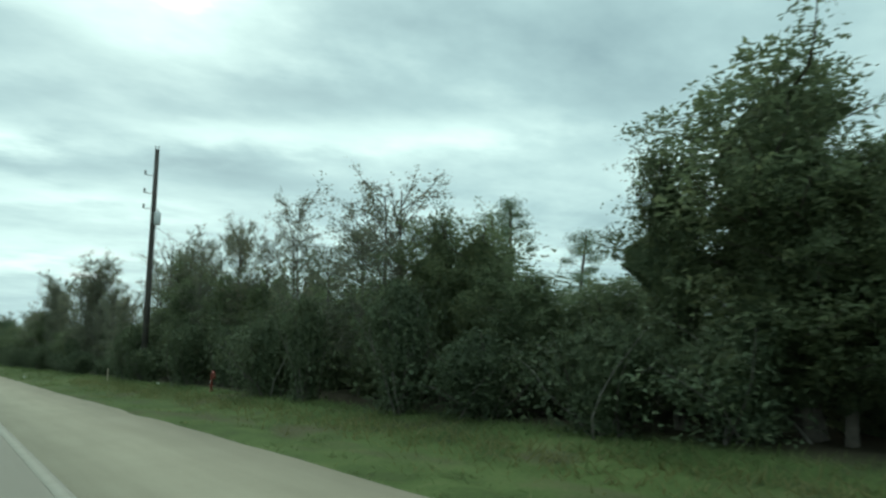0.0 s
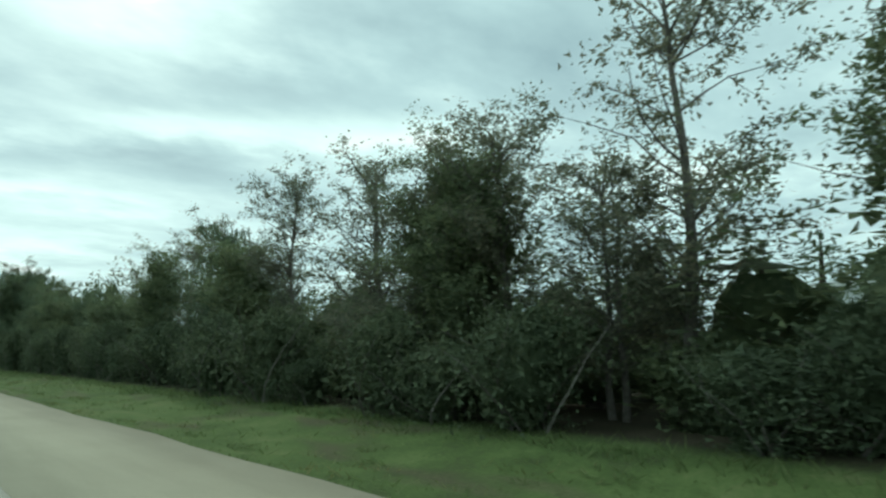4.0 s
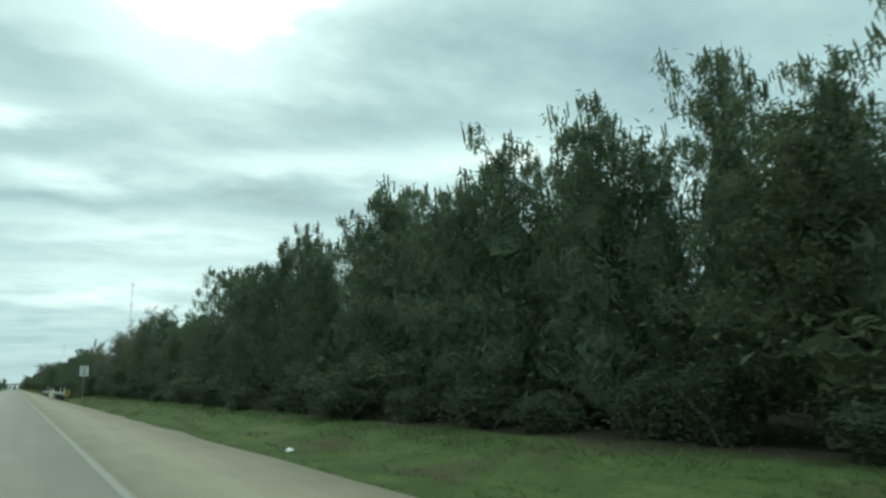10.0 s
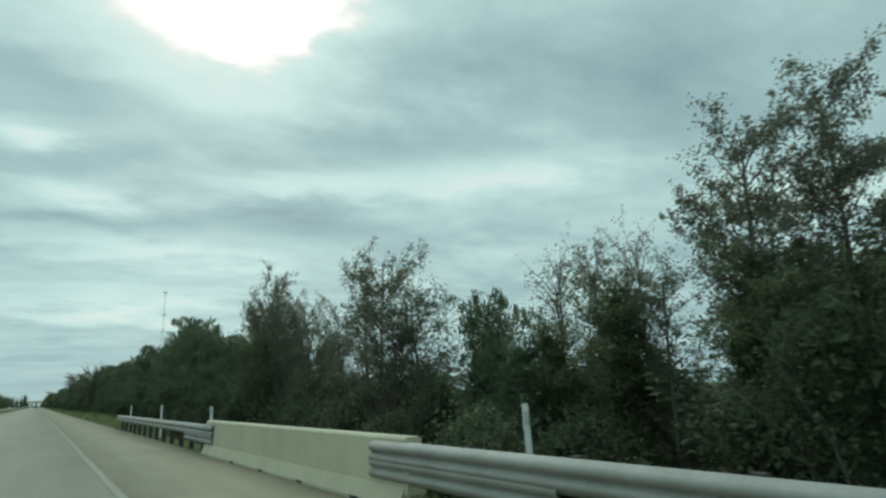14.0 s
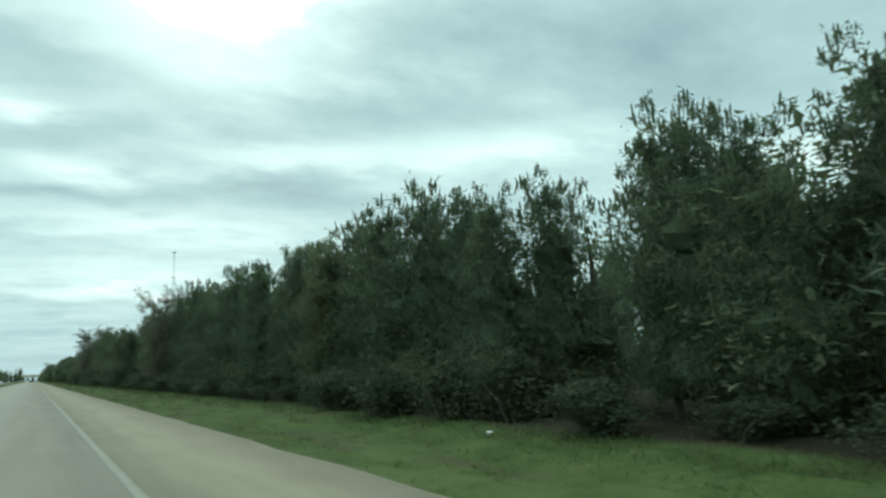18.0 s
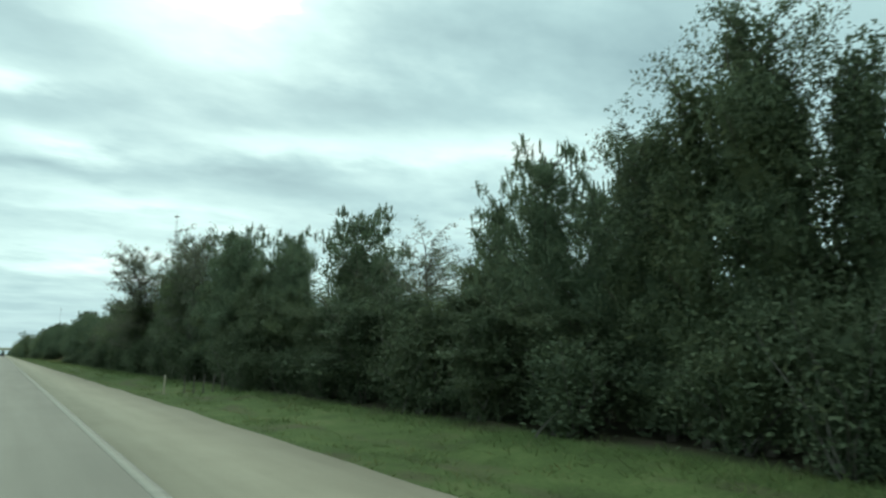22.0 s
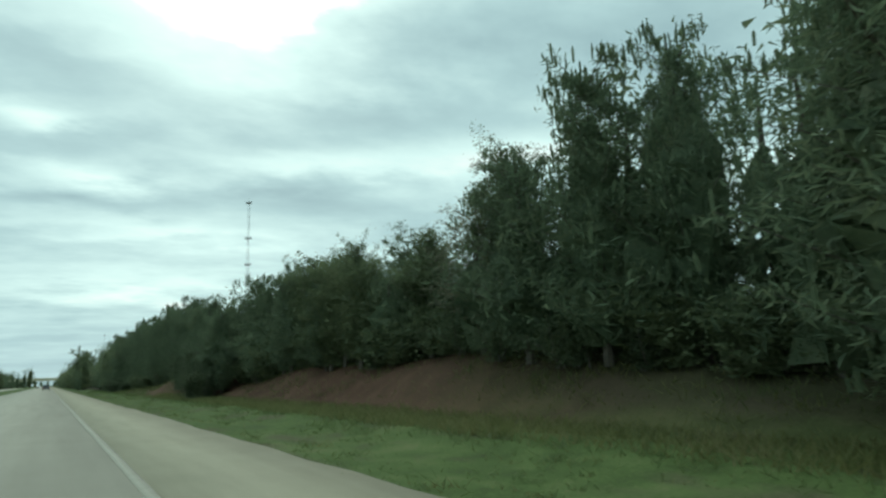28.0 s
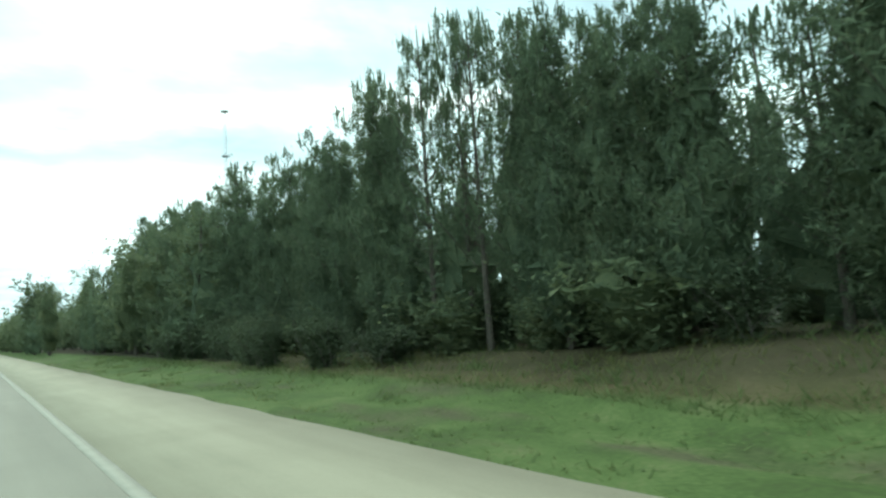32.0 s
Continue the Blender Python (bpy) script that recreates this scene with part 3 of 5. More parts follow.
        clumps.append((needle_tufts(rng, at, 0.165) if upswept else leaf_quads(rng, at, 0.15, 0.3))[0].reshape(-1, 3, 3))
    more = np.concatenate(clumps).reshape(-1, 3)
    return np.concatenate((v, more)), np.concatenate((f, np.arange(len(more)).reshape(-1, 3) + len(v)))


def limb_points(rng, start, direction, length, steps=4, wobble=0.12):
    p, d, points = np.array(start, dtype=float), np.array(direction, dtype=float), [np.array(start, dtype=float)]
    for _ in range(steps):
        d = d / np.linalg.norm(d) + rng.normal(0, wobble, 3) + np.array((0, 0, 0.05))
        p = p + d / np.linalg.norm(d) * length / steps
        points.append(p.copy())
    return points


def broad_shape(seed, leaves=3000, size=0.1, base=0.22, spread=0.36, stems=1, narrow=1.0, core=0.0, twigs=False):
    """A leafy tree 10 m high, about 2 m in radius: trunk and limbs, and leaves gathered at the twigs."""
    rng = np.random.default_rng(seed)
    bm = bmesh.new()
    anchors = []
    for stem in range(stems):
        foot = np.array((rng.normal(0, 0.25 if stems > 1 else 0.0), rng.normal(0, 0.25 if stems > 1 else 0.0), 0))
        trunk = limb_points(rng, foot, (rng.normal(0, 0.04), rng.normal(0, 0.04), 1), 9.3 * rng.uniform(0.85, 1.0) if stems > 1 else 9.3, 8, 0.035)
        drift = (trunk[-1] - foot) * np.array((0.85, 0.85, 0))
        trunk = [p - drift * k / 8 for k, p in enumerate(trunk)]
        tube(bm, trunk, [(0.095 if twigs else 0.16) / stems ** 0.5 * (1 - k / 9) + 0.012 for k in range(9)], 7)
        for k in range(int((46 if twigs else 30) * max(narrow, 1.0) ** 0.8 / stems ** 0.5)):
            f = rng.uniform(base, 0.97)
            i = min(int(f * 8), 7)
            o = trunk[i] + (trunk[i + 1] - trunk[i]) * (f * 8 - i)
            a = rng.uniform(0, 6.283)
            reach = 2.1 * narrow * math.sin(math.pi * min(1, (f - base * 0.6) / (1.12 - base * 0.6))) ** spread * rng.uniform(0.55, 1.15)
            path = limb_points(rng, o, (math.cos(a), math.sin(a), rng.uniform(0.35, 1.0) + (0.5 if twigs else 0.0)), max(reach, 0.4), 4, 0.16)
            tube(bm, path, [0.028, 0.022, 0.017, 0.011, 0.005] if twigs else [0.04, 0.03, 0.022, 0.013, 0.006], 3, False)
            for one in range(5 if twigs else 3):
                j = int(rng.integers(1, 5))
                twig = limb_points(rng, path[j], rng.normal(0, 0.6, 3) + np.array((math.cos(a) * 0.5, math.sin(a) * 0.5, 0.35)), rng.uniform(0.4, 0.9), 2, 0.2)
                if twigs and one < 2:
                    tube(bm, twig, [0.011, 0.008, 0.004], 3, False)
                if twigs:
                    anchors += [twig[0] + (twig[1] - twig[0]) * 0.5, (twig[1] + twig[2]) * 0.5]
                anchors += [twig[1], twig[2]]
            anchors += [path[3], path[4]]
    anchors = np.array(anchors)
    pick = rng.integers(0, len(anchors), leaves)
    weight = rng.uniform(0.5, 1.5, len(anchors))[pick][:, None]
    centres = anchors[pick] + rng.normal(0, 0.1 if twigs else 0.15, (leaves, 3)) * weight
    centres[:, 2] = np.maximum(centres[:, 2], 0.3)
    v, f = leaf_quads(rng, centres, size, 0.4)
    if core:
        v, f = crown_mass(rng, v, f, anchors, core, (36 if narrow > 1.5 else 26) if leaves > 1000 else 11, int(22 * narrow ** 0.9) if leaves > 1000 else 9)
    return bm, v, f


def shrub_shape(seed, leaves=1900, size=0.06, core=(14, 18)):
    """A bush 3 m high, 1.5 m in radius, leafy to the ground."""
    rng = np.random.default_rng(seed)
    bm = bmesh.new()
    anchors = []
    for k in range(13):
        a = rng.uniform(0, 6.283)
        path = limb_points(rng, (rng.normal(0, 0.25), rng.normal(0, 0.25), 0), (math.cos(a) * 0.5, math.sin(a) * 0.5, rng.uniform(0.5, 1.2)), rng.uniform(1.3, 3.0), 5, 0.16)
        tube(bm, path, [0.03, 0.024, 0.018, 0.013, 0.009, 0.004], 3, False)
        anchors += path[1:]
        for _ in range(4):
            twig = limb_points(rng, path[int(rng.integers(1, 6))], rng.normal(0, 1, 3), rng.uniform(0.3, 0.8), 2, 0.2)
            anchors += twig[1:]
    anchors = np.array(anchors)
    pick = rng.integers(0, len(anchors), leaves)
    centres = anchors[pick] + rng.normal(0, 0.23, (leaves, 3))
    centres[:, 2] = np.abs(centres[:, 2])
    v, f = leaf_quads(rng, centres, size, 0.3)
    return bm, *crown_mass(rng, v, f, anchors, 0.72, *core)


class Kind:
    """One shape of plant: built once as a thing with its parts, then copied to its places."""

    def __init__(self, name, shape, crown_mat, stem_mat, label, category, group, stem_name="trunk", crown_name="crown"):
        bm, v, f = shape
        self.name, self.label, self.category, self.group = name, label, category, group
        self.stem_name, self.crown_name = stem_name, crown_name
        self.stem = bpy.data.meshes.new(stem_name)
        bm.normal_update()
        bm.to_mesh(self.stem)
        bm.free()
        self.stem.materials.append(stem_mat)
        self.high = float(np.percentile(v[:, 2], 99.93 if "pine" in name else 99.6))
        self.wide = float(np.percentile(np.hypot(v[:, 0], v[:, 1]), 88))
        self.crown = from_arrays(crown_name, v, f, crown_mat)

    def place(self, m, label=""):
        root = empty(self.name, label or self.label, self.category, self.group)
        root.matrix_world = m
        child(new(self.stem_name, self.stem), root)
        child(new(self.crown_name, self.crown), root)
        return root


PINES = [Kind("pine_tree", pine_shape(20 + k), NEEDLE, BARK, "young dark green pine with upright needle shoots at the wood's edge", "pine tree", "pines along the verge") for k in range(6)]
OPEN_PINES = [Kind("open_pine_tree", pine_shape(30 + k, 5, 2, 2600, 0.12, (0.5, 0.85), 0.0, 2.2), NEEDLE, BARK, "open-crowned pine with sky between its tufted boughs", "pine tree", "open pines along the verge") for k in range(3)]
TALL_PINES = [Kind("tall_pine_tree", tall_pine_shape(35 + k), NEEDLE, BARK, "tall mature pine with a bare trunk and flat needle clouds", "pine tree", "tall pines behind the building") for k in range(2)]
LEAFY = [Kind("leafy_tree", broad_shape(40 + k, 6500, 0.062, 0.08, 0.4, narrow=1.25, core=0.8), LEAF, BARK, "dense dark green broadleaf tree at the wood's edge", "tree", "broadleaf trees along the verge") for k in range(4)]
BROAD = [Kind("broad_tree", broad_shape(50 + k, 12000, 0.068, 0.1, 0.3, narrow=1.8, core=0.74), LEAF, BARK, "broad-crowned dark green tree with a ragged outline over the verge", "tree", "broad trees along the verge") for k in range(3)]
THIN = [Kind("slender_tree", broad_shape(60 + k, 12000, 0.056, 0.12, 0.35, stems=1 + k % 2, narrow=1.1, twigs=True), THIN_LEAF, STEM, "slender thin-leaved autumn tree with sky showing through", "tree", "thin autumn trees along the verge") for k in range(5)]
AIRY = [Kind("domed_tree", broad_shape(70 + k, 20000, 0.056, 0.1, 0.3, stems=1 + k % 2, narrow=1.15, twigs=True), THIN_LEAF, STEM, "narrow domed grey-green tree, fairly dense in small leaves", "tree", "domed trees along the verge") for k in range(3)]
WISPY = [Kind("bare_tree", broad_shape(75 + k, 4200, 0.056, 0.2, 0.4, stems=2, narrow=1.1, twigs=True), THIN_LEAF, STEM, "nearly bare tree with sparse brown leaves on thin twigs", "tree", "nearly bare trees along the verge") for k in range(2)]
VINY = [Kind("vine_covered_tree", broad_shape(80 + k, 8500, 0.056, 0.03, 0.3, core=0.8), VINE_LEAF, BARK, "tree smothered in green climbing vines to the ground", "tree", "vine-covered trees") for k in range(2)]
# three of the four shrubs take the leaves darkened for the trees' shade
SHRUBS = [Kind("shrub", shrub_shape(100 + k), (SHADED_LEAF, VINE_LEAF, SHADED_LEAF, SHADED_LEAF)[k], STEM, ("dark green bushy shrub at the edge of the grass", "vine-tangled green shrub at the edge of the grass", "low dark leafy shrub under the trees", "dense dull green shrub under the trees")[k], "shrub", "shrubs along the wood's edge", "stem", "foliage") for k in range(4)]
SPOTS = []      # (y, top height) of the placed trees, for the wood behind them


def stand(kinds, y, x, top, radius):
    """Sets one tree of a kind at its place: top is the height of its tip above the road."""
    k = len(SPOTS)
    kind = kinds[k % len(kinds)]
    foot = float(ground_z(x, y)) - 0.05
    high = max(top - foot, 2.5)
    SPOTS.append((y, x, top))
    spread = radius / kind.wide
    return kind.place(pose(x, y, foot, 0, 0, (k * 137.5) % 360) @ Matrix.Diagonal((spread, spread, high / kind.high, 1)))


def pine(y, x, top, radius):
    stand(PINES, y, x, top, radius)


def open_pine(y, x, top, radius):
    stand(OPEN_PINES, y, x, top, radius)


def tall_pine(y, x, top, radius):
    stand(TALL_PINES, y, x, top, radius)


def leafy(y, x, top, radius):
    stand(LEAFY, y, x, top, radius)


def broad(y, x, top, radius):
    stand(BROAD, y, x, top, radius)


def thin(y, x, top, radius):
    stand(THIN, y, x, top, radius)


def airy(y, x, top, radius):
    stand(AIRY, y, x, top, radius)


def wispy(y, x, top, radius):
    stand(WISPY, y, x, top, radius)


def viny(y, x, top, radius):
    stand(VINY, y, x, top, radius)


# ---------------- the trees of the wood's edge, along the road: y, x, top, radius ----------------
leafy(2.9, 11, 4.8, 1.2); broad(3.7, 11, 4.8, 1.5); leafy(4.3, 11.2, 6.8, 2.1); leafy(6.4, 10.8, 5.5, 1.2)
leafy(8.5, 11.5, 3.2, 1.6); leafy(10, 11, 3.5, 1.2); leafy(12.5, 11.6, 5.2, 1.2); leafy(13.8, 11.2, 5.6, 1.3)
thin(15.9, 11.2, 7.3, 1.6); thin(18.6, 11.5, 6.5, 1.4); thin(22.9, 12.5, 6.1, 1.4); thin(25.5, 12.3, 8.9, 1.1)
thin(28.2, 12.2, 7.4, 0.9); leafy(28.3, 11.9, 5.1, 1.2); thin(29.8, 12.1, 6, 0.9); thin(30.2, 11.6, 8.3, 0.9)
leafy(31.4, 11.5, 5.8, 1.4); thin(32.4, 12.3, 8.6, 0.9); thin(35.2, 12.1, 7.5, 0.9); thin(35.4, 11.4, 8.7, 0.9)
leafy(37.3, 11.2, 6.2, 1.4); thin(38.6, 12.7, 8.5, 1.2); leafy(40.6, 12.1, 7.8, 1.5); thin(45, 12.7, 10, 1.3)
leafy(46.6, 12.7, 5, 1.6); thin(54.4, 17, 10.2, 2.1); thin(54.6, 11.7, 6.3, 1); thin(55.7, 11.7, 6.2, 0.9)
thin(57.9, 12.6, 6.6, 0.9); thin(58.4, 11.6, 7.8, 1.1); thin(60.2, 17.5, 10, 1.8); thin(61.4, 12.3, 7, 1)
thin(62.5, 12.6, 6.4, 0.9); leafy(63.5, 12.4, 4.4, 1.3); thin(63.9, 11.6, 7.1, 1); thin(67.1, 12.5, 9.9, 1.2)
thin(67.4, 17.5, 11.3, 2.2); airy(69, 12.2, 11.3, 2.1); thin(69.7, 11.6, 9.8, 1.4); thin(74.2, 12.7, 8, 1.4)
thin(75.7, 11.8, 10.4, 1.6); wispy(76, 11.6, 4.1, 0.8); leafy(77.2, 11.4, 4.6, 1.2); leafy(79.7, 11.6, 3.9, 1.2)
leafy(80.6, 12.3, 4.9, 1.2); leafy(82.1, 11.6, 4, 1.2); wispy(82.3, 12.5, 5.7, 0.9); leafy(83.5, 11.4, 4.3, 1.2)
wispy(84.1, 12.2, 6.2, 0.9); wispy(85.9, 12.4, 6.9, 0.9); airy(87.8, 11.9, 8.9, 1.1); thin(89.2, 11.7, 8.4, 1.3)
airy(91.2, 11.7, 11.2, 1.5); thin(96.4, 12.7, 12.4, 2.3); leafy(96.6, 11.6, 7.5, 2); thin(101.9, 12.3, 11, 2.2)
thin(103.7, 12.2, 6.2, 1.7); thin(106.2, 11.9, 7.8, 1.8); leafy(107.4, 11.6, 6.9, 1.9); leafy(108.3, 11.9, 7.7, 1.8)
thin(109.5, 11.4, 6.5, 2); thin(112.9, 12.5, 8.6, 2.1); thin(117.2, 12.2, 8.8, 1.6); leafy(120.8, 11.8, 6.3, 2.2)
pine(123.8, 12.3, 7.4, 1.7); thin(126.5, 12.6, 8.4, 1.7); leafy(130.2, 11.5, 7.2, 1.6); leafy(135, 12, 3.3, 1.2)
leafy(136.4, 12, 4, 1.2); broad(137.1, 11.4, 5.4, 1.5); leafy(138.1, 11.2, 3.7, 1.2); thin(139.5, 12.5, 5.6, 0.9)
leafy(140.3, 12.1, 4, 1.2); leafy(142.5, 12.2, 4.3, 1.2); thin(144, 11.7, 2.8, 1.6); leafy(146.3, 11.3, 3.1, 1.2)
leafy(147.3, 12.1, 3.3, 1.2); thin(147.5, 19.6, 11.1, 2.3); leafy(148.3, 11.6, 3.5, 1.2); leafy(148.5, 17, 5.5, 1.7)
pine(149.1, 12.8, 6.3, 1.7); leafy(149.4, 11.6, 3.5, 1.2); leafy(149.6, 11.2, 5.3, 1.2); thin(149.8, 17, 9.1, 1.9)
thin(150.1, 12.7, 5.5, 0.9); broad(150.6, 12.3, 5.3, 1.5); broad(152.2, 12.1, 5.4, 1.5); leafy(152.7, 11.3, 6.1, 1.2)
broad(152.8, 11.4, 6.7, 1.5); broad(155, 12.3, 7.4, 1.5); pine(156.3, 11.7, 5.8, 1.2); leafy(158.1, 11.8, 5.3, 1.2)
leafy(158.2, 12, 6.9, 1.8); pine(160.5, 11.4, 6.6, 1.4); pine(164.1, 12.6, 8.1, 1.7); pine(165.6, 12.2, 8.4, 1.5)
pine(167.5, 12.4, 9.8, 1.4); broad(168.6, 10.8, 9.3, 1.7); pine(168.7, 10.4, 9.3, 1.8); pine(168.7, 12.1, 9.4, 2.3)
pine(171.1, 12.5, 9.5, 1.5); pine(172.5, 11.6, 7.5, 1.2); pine(173.7, 12.8, 8.8, 1.2); pine(175.4, 11.2, 6, 1.2)
leafy(176.2, 11, 6.5, 1.4); airy(177.7, 12.6, 11.6, 2.4); leafy(177.8, 11, 6.5, 1.2); pine(180.9, 11.6, 6.7, 1.2)
pine(182.1, 11.8, 5.8, 1.2); pine(183.2, 11.8, 6.3, 1.2); pine(184.9, 12.2, 6.2, 1.2); pine(188.5, 12.7, 7.7, 1.8)
pine(189.7, 11.9, 7.1, 1.5); pine(193.3, 11.7, 4.9, 1.7); pine(196.2, 12.7, 7.7, 1.4); pine(197.5, 11.6, 5.6, 1.2)
pine(198.8, 12.1, 7.9, 1.2); pine(200.8, 11.5, 6.3, 1.2); pine(201.9, 12, 6.6, 1.2); pine(203.1, 12, 7.3, 1.2)
pine(205.3, 12.6, 7.1, 1.2); pine(206.4, 11.7, 8.7, 1.3); pine(207.5, 12, 8.9, 1.2); pine(209, 12.1, 8.1, 1.5)
pine(213, 12.8, 7.5, 1.6); pine(216.8, 12.3, 5.5, 1.7); pine(219.4, 12.7, 7.5, 1.6); pine(221.3, 11.6, 4.8, 1.2)
broad(222.2, 11.5, 6.1, 1.5); broad(223.9, 12.1, 7.1, 1.5); broad(225.2, 11.8, 7.3, 1.5); pine(226.3, 12, 7.9, 1.2)
broad(227.6, 12.4, 7.2, 1.5); pine(231, 11.8, 7.3, 1.2); pine(233.5, 12.6, 7.4, 1.2); pine(236.8, 12, 8.2, 1.5)
pine(238, 11.5, 8.6, 1.7); pine(240.1, 11.8, 6.8, 1.7); pine(242.1, 12.5, 9, 1.7); pine(244.8, 12.1, 7.4, 1.2)
broad(245.4, 11.5, 6.4, 1.5); pine(247.2, 12.5, 8.6, 1.2); pine(249.3, 12.5, 7.3, 1.2); pine(250.5, 11.9, 8.4, 1.3)
pine(252.1, 12.6, 7.7, 1.2); pine(254.1, 11.8, 8.9, 1.6); pine(255.6, 11.5, 7.5, 1.3); pine(257.8, 11.9, 8, 1.6)
pine(260.4, 12.1, 8.6, 1.3); pine(262, 12.3, 9.3, 1.7); pine(265.4, 12.7, 8.9, 1.4); pine(268.1, 12, 7.5, 1.2)
pine(269.5, 12.3, 8.6, 1.2); pine(270.6, 12.5, 8.7, 1.2); pine(272, 12.4, 5.5, 1.2); open_pine(272, 12.8, 10.1, 1.3)
pine(273.6, 12.3, 9.4, 1.2); open_pine(274.8, 12.1, 7.9, 1.3); pine(276.9, 12.2, 8.5, 1.6); pine(280.1, 12.2, 9, 1.5)
pine(281.5, 12.3, 8.8, 1.3); pine(283.6, 12.7, 8.5, 1.6); open_pine(285.8, 12.2, 9.1, 1.4); pine(288.1, 12.4, 6.4, 1.9)
open_pine(289.9, 12.6, 10.4, 1.9); pine(292.3, 12.3, 6.3, 1.2); open_pine(293.3, 12.7, 7.4, 1.3); pine(294.9, 12.4, 6.3, 1.2)
pine(296.2, 12.4, 7.3, 1.2); pine(297.9, 12.7, 7.5, 1.2); pine(299.7, 11.6, 6.1, 1.2); thin(302.1, 12.1, 6, 1)
leafy(302.6, 11.8, 5.6, 1.2); pine(304.8, 12.7, 7.1, 1.7); pine(309, 12.4, 8.4, 1.9); thin(312.2, 12.6, 9.3, 1.5)
thin(314.4, 12.6, 9.9, 1.7); leafy(316.3, 11.7, 6.7, 1.2); thin(316.4, 11.4, 8, 0.9); pine(317.4, 11.7, 7.3, 1.2)
pine(318.1, 11.8, 8.9, 1.2); pine(319.4, 11.5, 6.4, 1.2); thin(320.7, 12.3, 8.2, 1.1); leafy(321.2, 11.5, 4.5, 1.2)
thin(321.7, 12.4, 7.9, 0.9); leafy(323.6, 11.3, 5.6, 1.3); thin(323.8, 12.3, 8.9, 1.5); thin(325.2, 12, 9, 1.6)
leafy(326.6, 11.8, 6.1, 1.2); thin(327.4, 11.6, 6.8, 0.9); pine(328.8, 11.4, 6.2, 1.2); pine(331.5, 12.4, 7.5, 1.2)
airy(333.2, 12, 8.6, 1.7); airy(336.8, 12.2, 8.4, 1.9); leafy(338.4, 12.9, 5.4, 1.6); airy(341.1, 11.8, 7.5, 1.1)
leafy(341.4, 11.3, 4, 1.2); leafy(342.8, 11.7, 4.4, 1.2); airy(343.1, 12.3, 7.5, 1.3); thin(345.6, 12.5, 4.7, 0.9)
wispy(346.9, 13, 6, 0.8); leafy(347.1, 12.5, 4.6, 1.3); thin(349.4, 14, 5.8, 1.3); leafy(349.8, 12.5, 3.7, 1.2)
pine(350.3, 12, 3.2, 1.2); wispy(352.9, 16, 7, 1.2); pine(353.6, 13.2, 5.1, 1.5); thin(356.9, 12, 5.9, 1.4)
thin(358.3, 12, 5.1, 1.7); airy(359.3, 12, 7.9, 1.4); thin(361.2, 12, 6.9, 1.5); thin(364.7, 12.3, 6.3, 0.9)
thin(365.6, 12.8, 4.9, 0.9); leafy(366.6, 11.9, 3, 1.2); thin(367.6, 12.2, 4.7, 0.9); thin(368, 11.9, 6.8, 1)
thin(370.1, 12.3, 6.3, 0.9); thin(371.4, 12.5, 7.4, 1); thin(372.3, 12, 6.7, 0.9); leafy(373.2, 11.4, 5.1, 1.2)
airy(374.2, 12.2, 8.1, 1.1); leafy(374.9, 11.4, 5.8, 1.3); airy(375.9, 12.4, 10, 1.4); leafy(376.5, 11.2, 5.1, 1.3)
thin(378.3, 11.9, 8.4, 0.9); pine(381.6, 11.5, 6.2, 1.5); pine(385.4, 12.3, 6.1, 1.5); pine(387.5, 11.5, 6.8, 1.5)
pine(392.7, 11.9, 8.2, 2.3); pine(394.5, 11.6, 7.7, 1.5); pine(397.3, 12.7, 6.9, 1.7); pine(400.1, 12.3, 9.6, 2.2)
pine(402.3, 12.6, 9.5, 2.2); pine(405.1, 11.9, 7.4, 2.3); pine(407.7, 12.4, 9, 1.7); pine(410.4, 12, 8.1, 1.7)
pine(413.4, 12.7, 7.5, 2.3); pine(416.5, 12.1, 7.1, 1.6); pine(418.9, 12.3, 7.7, 1.7); pine(421.5, 11.6, 8.7, 2.3)
pine(424.1, 12.1, 7.7, 1.2); pine(425.7, 12.1, 6.1, 1.2); pine(426.8, 12.8, 6.9, 1.2); thin(428.6, 12.1, 7.2, 1.2)
pine(429.5, 12, 6.7, 1.2); pine(432.1, 11.8, 7.9, 1.2); pine(433.4, 12.2, 7.7, 2.3); pine(436.5, 12.7, 7.3, 1.3)
pine(438.1, 11.6, 5.1, 1.2); pine(439, 12.2, 6.5, 1.2); pine(440.3, 12.3, 7.4, 1.2); pine(441.6, 12.8, 7.3, 1.2)
pine(445.3, 12.7, 7.1, 1.2); pine(446.6, 11.4, 6.8, 1.2); pine(449.3, 12.6, 7.4, 1.3); pine(451.9, 12.5, 8.4, 1.7)
pine(454.4, 12, 8.3, 1.6); pine(457.2, 12.3, 8.3, 1.7); leafy(458.7, 11.3, 7.6, 1.5); pine(460.6, 11.9, 6.9, 1.2)
pine(461.8, 12.7, 7.4, 1.2); pine(463.7, 12.4, 8.5, 1.2); pine(464.8, 12, 8.5, 1.2); pine(466, 12.5, 7.7, 1.2)
pine(467, 12.2, 6.7, 1.2); pine(468.9, 12.7, 7.2, 1.2); pine(470.4, 11.5, 8.4, 1.3); pine(472.6, 12.2, 8.7, 1.2)
pine(476.5, 11.9, 9.1, 1.4); pine(479.4, 12.1, 8, 1.4); pine(481.8, 12.1, 8.8, 1.5); pine(484.1, 11.5, 7.3, 1.2)
pine(485.5, 12.2, 8.1, 1.2); open_pine(486.1, 12, 8.5, 1.3); pine(487.3, 12.1, 8.6, 1.2); pine(488.3, 12.2, 8.4, 1.2)
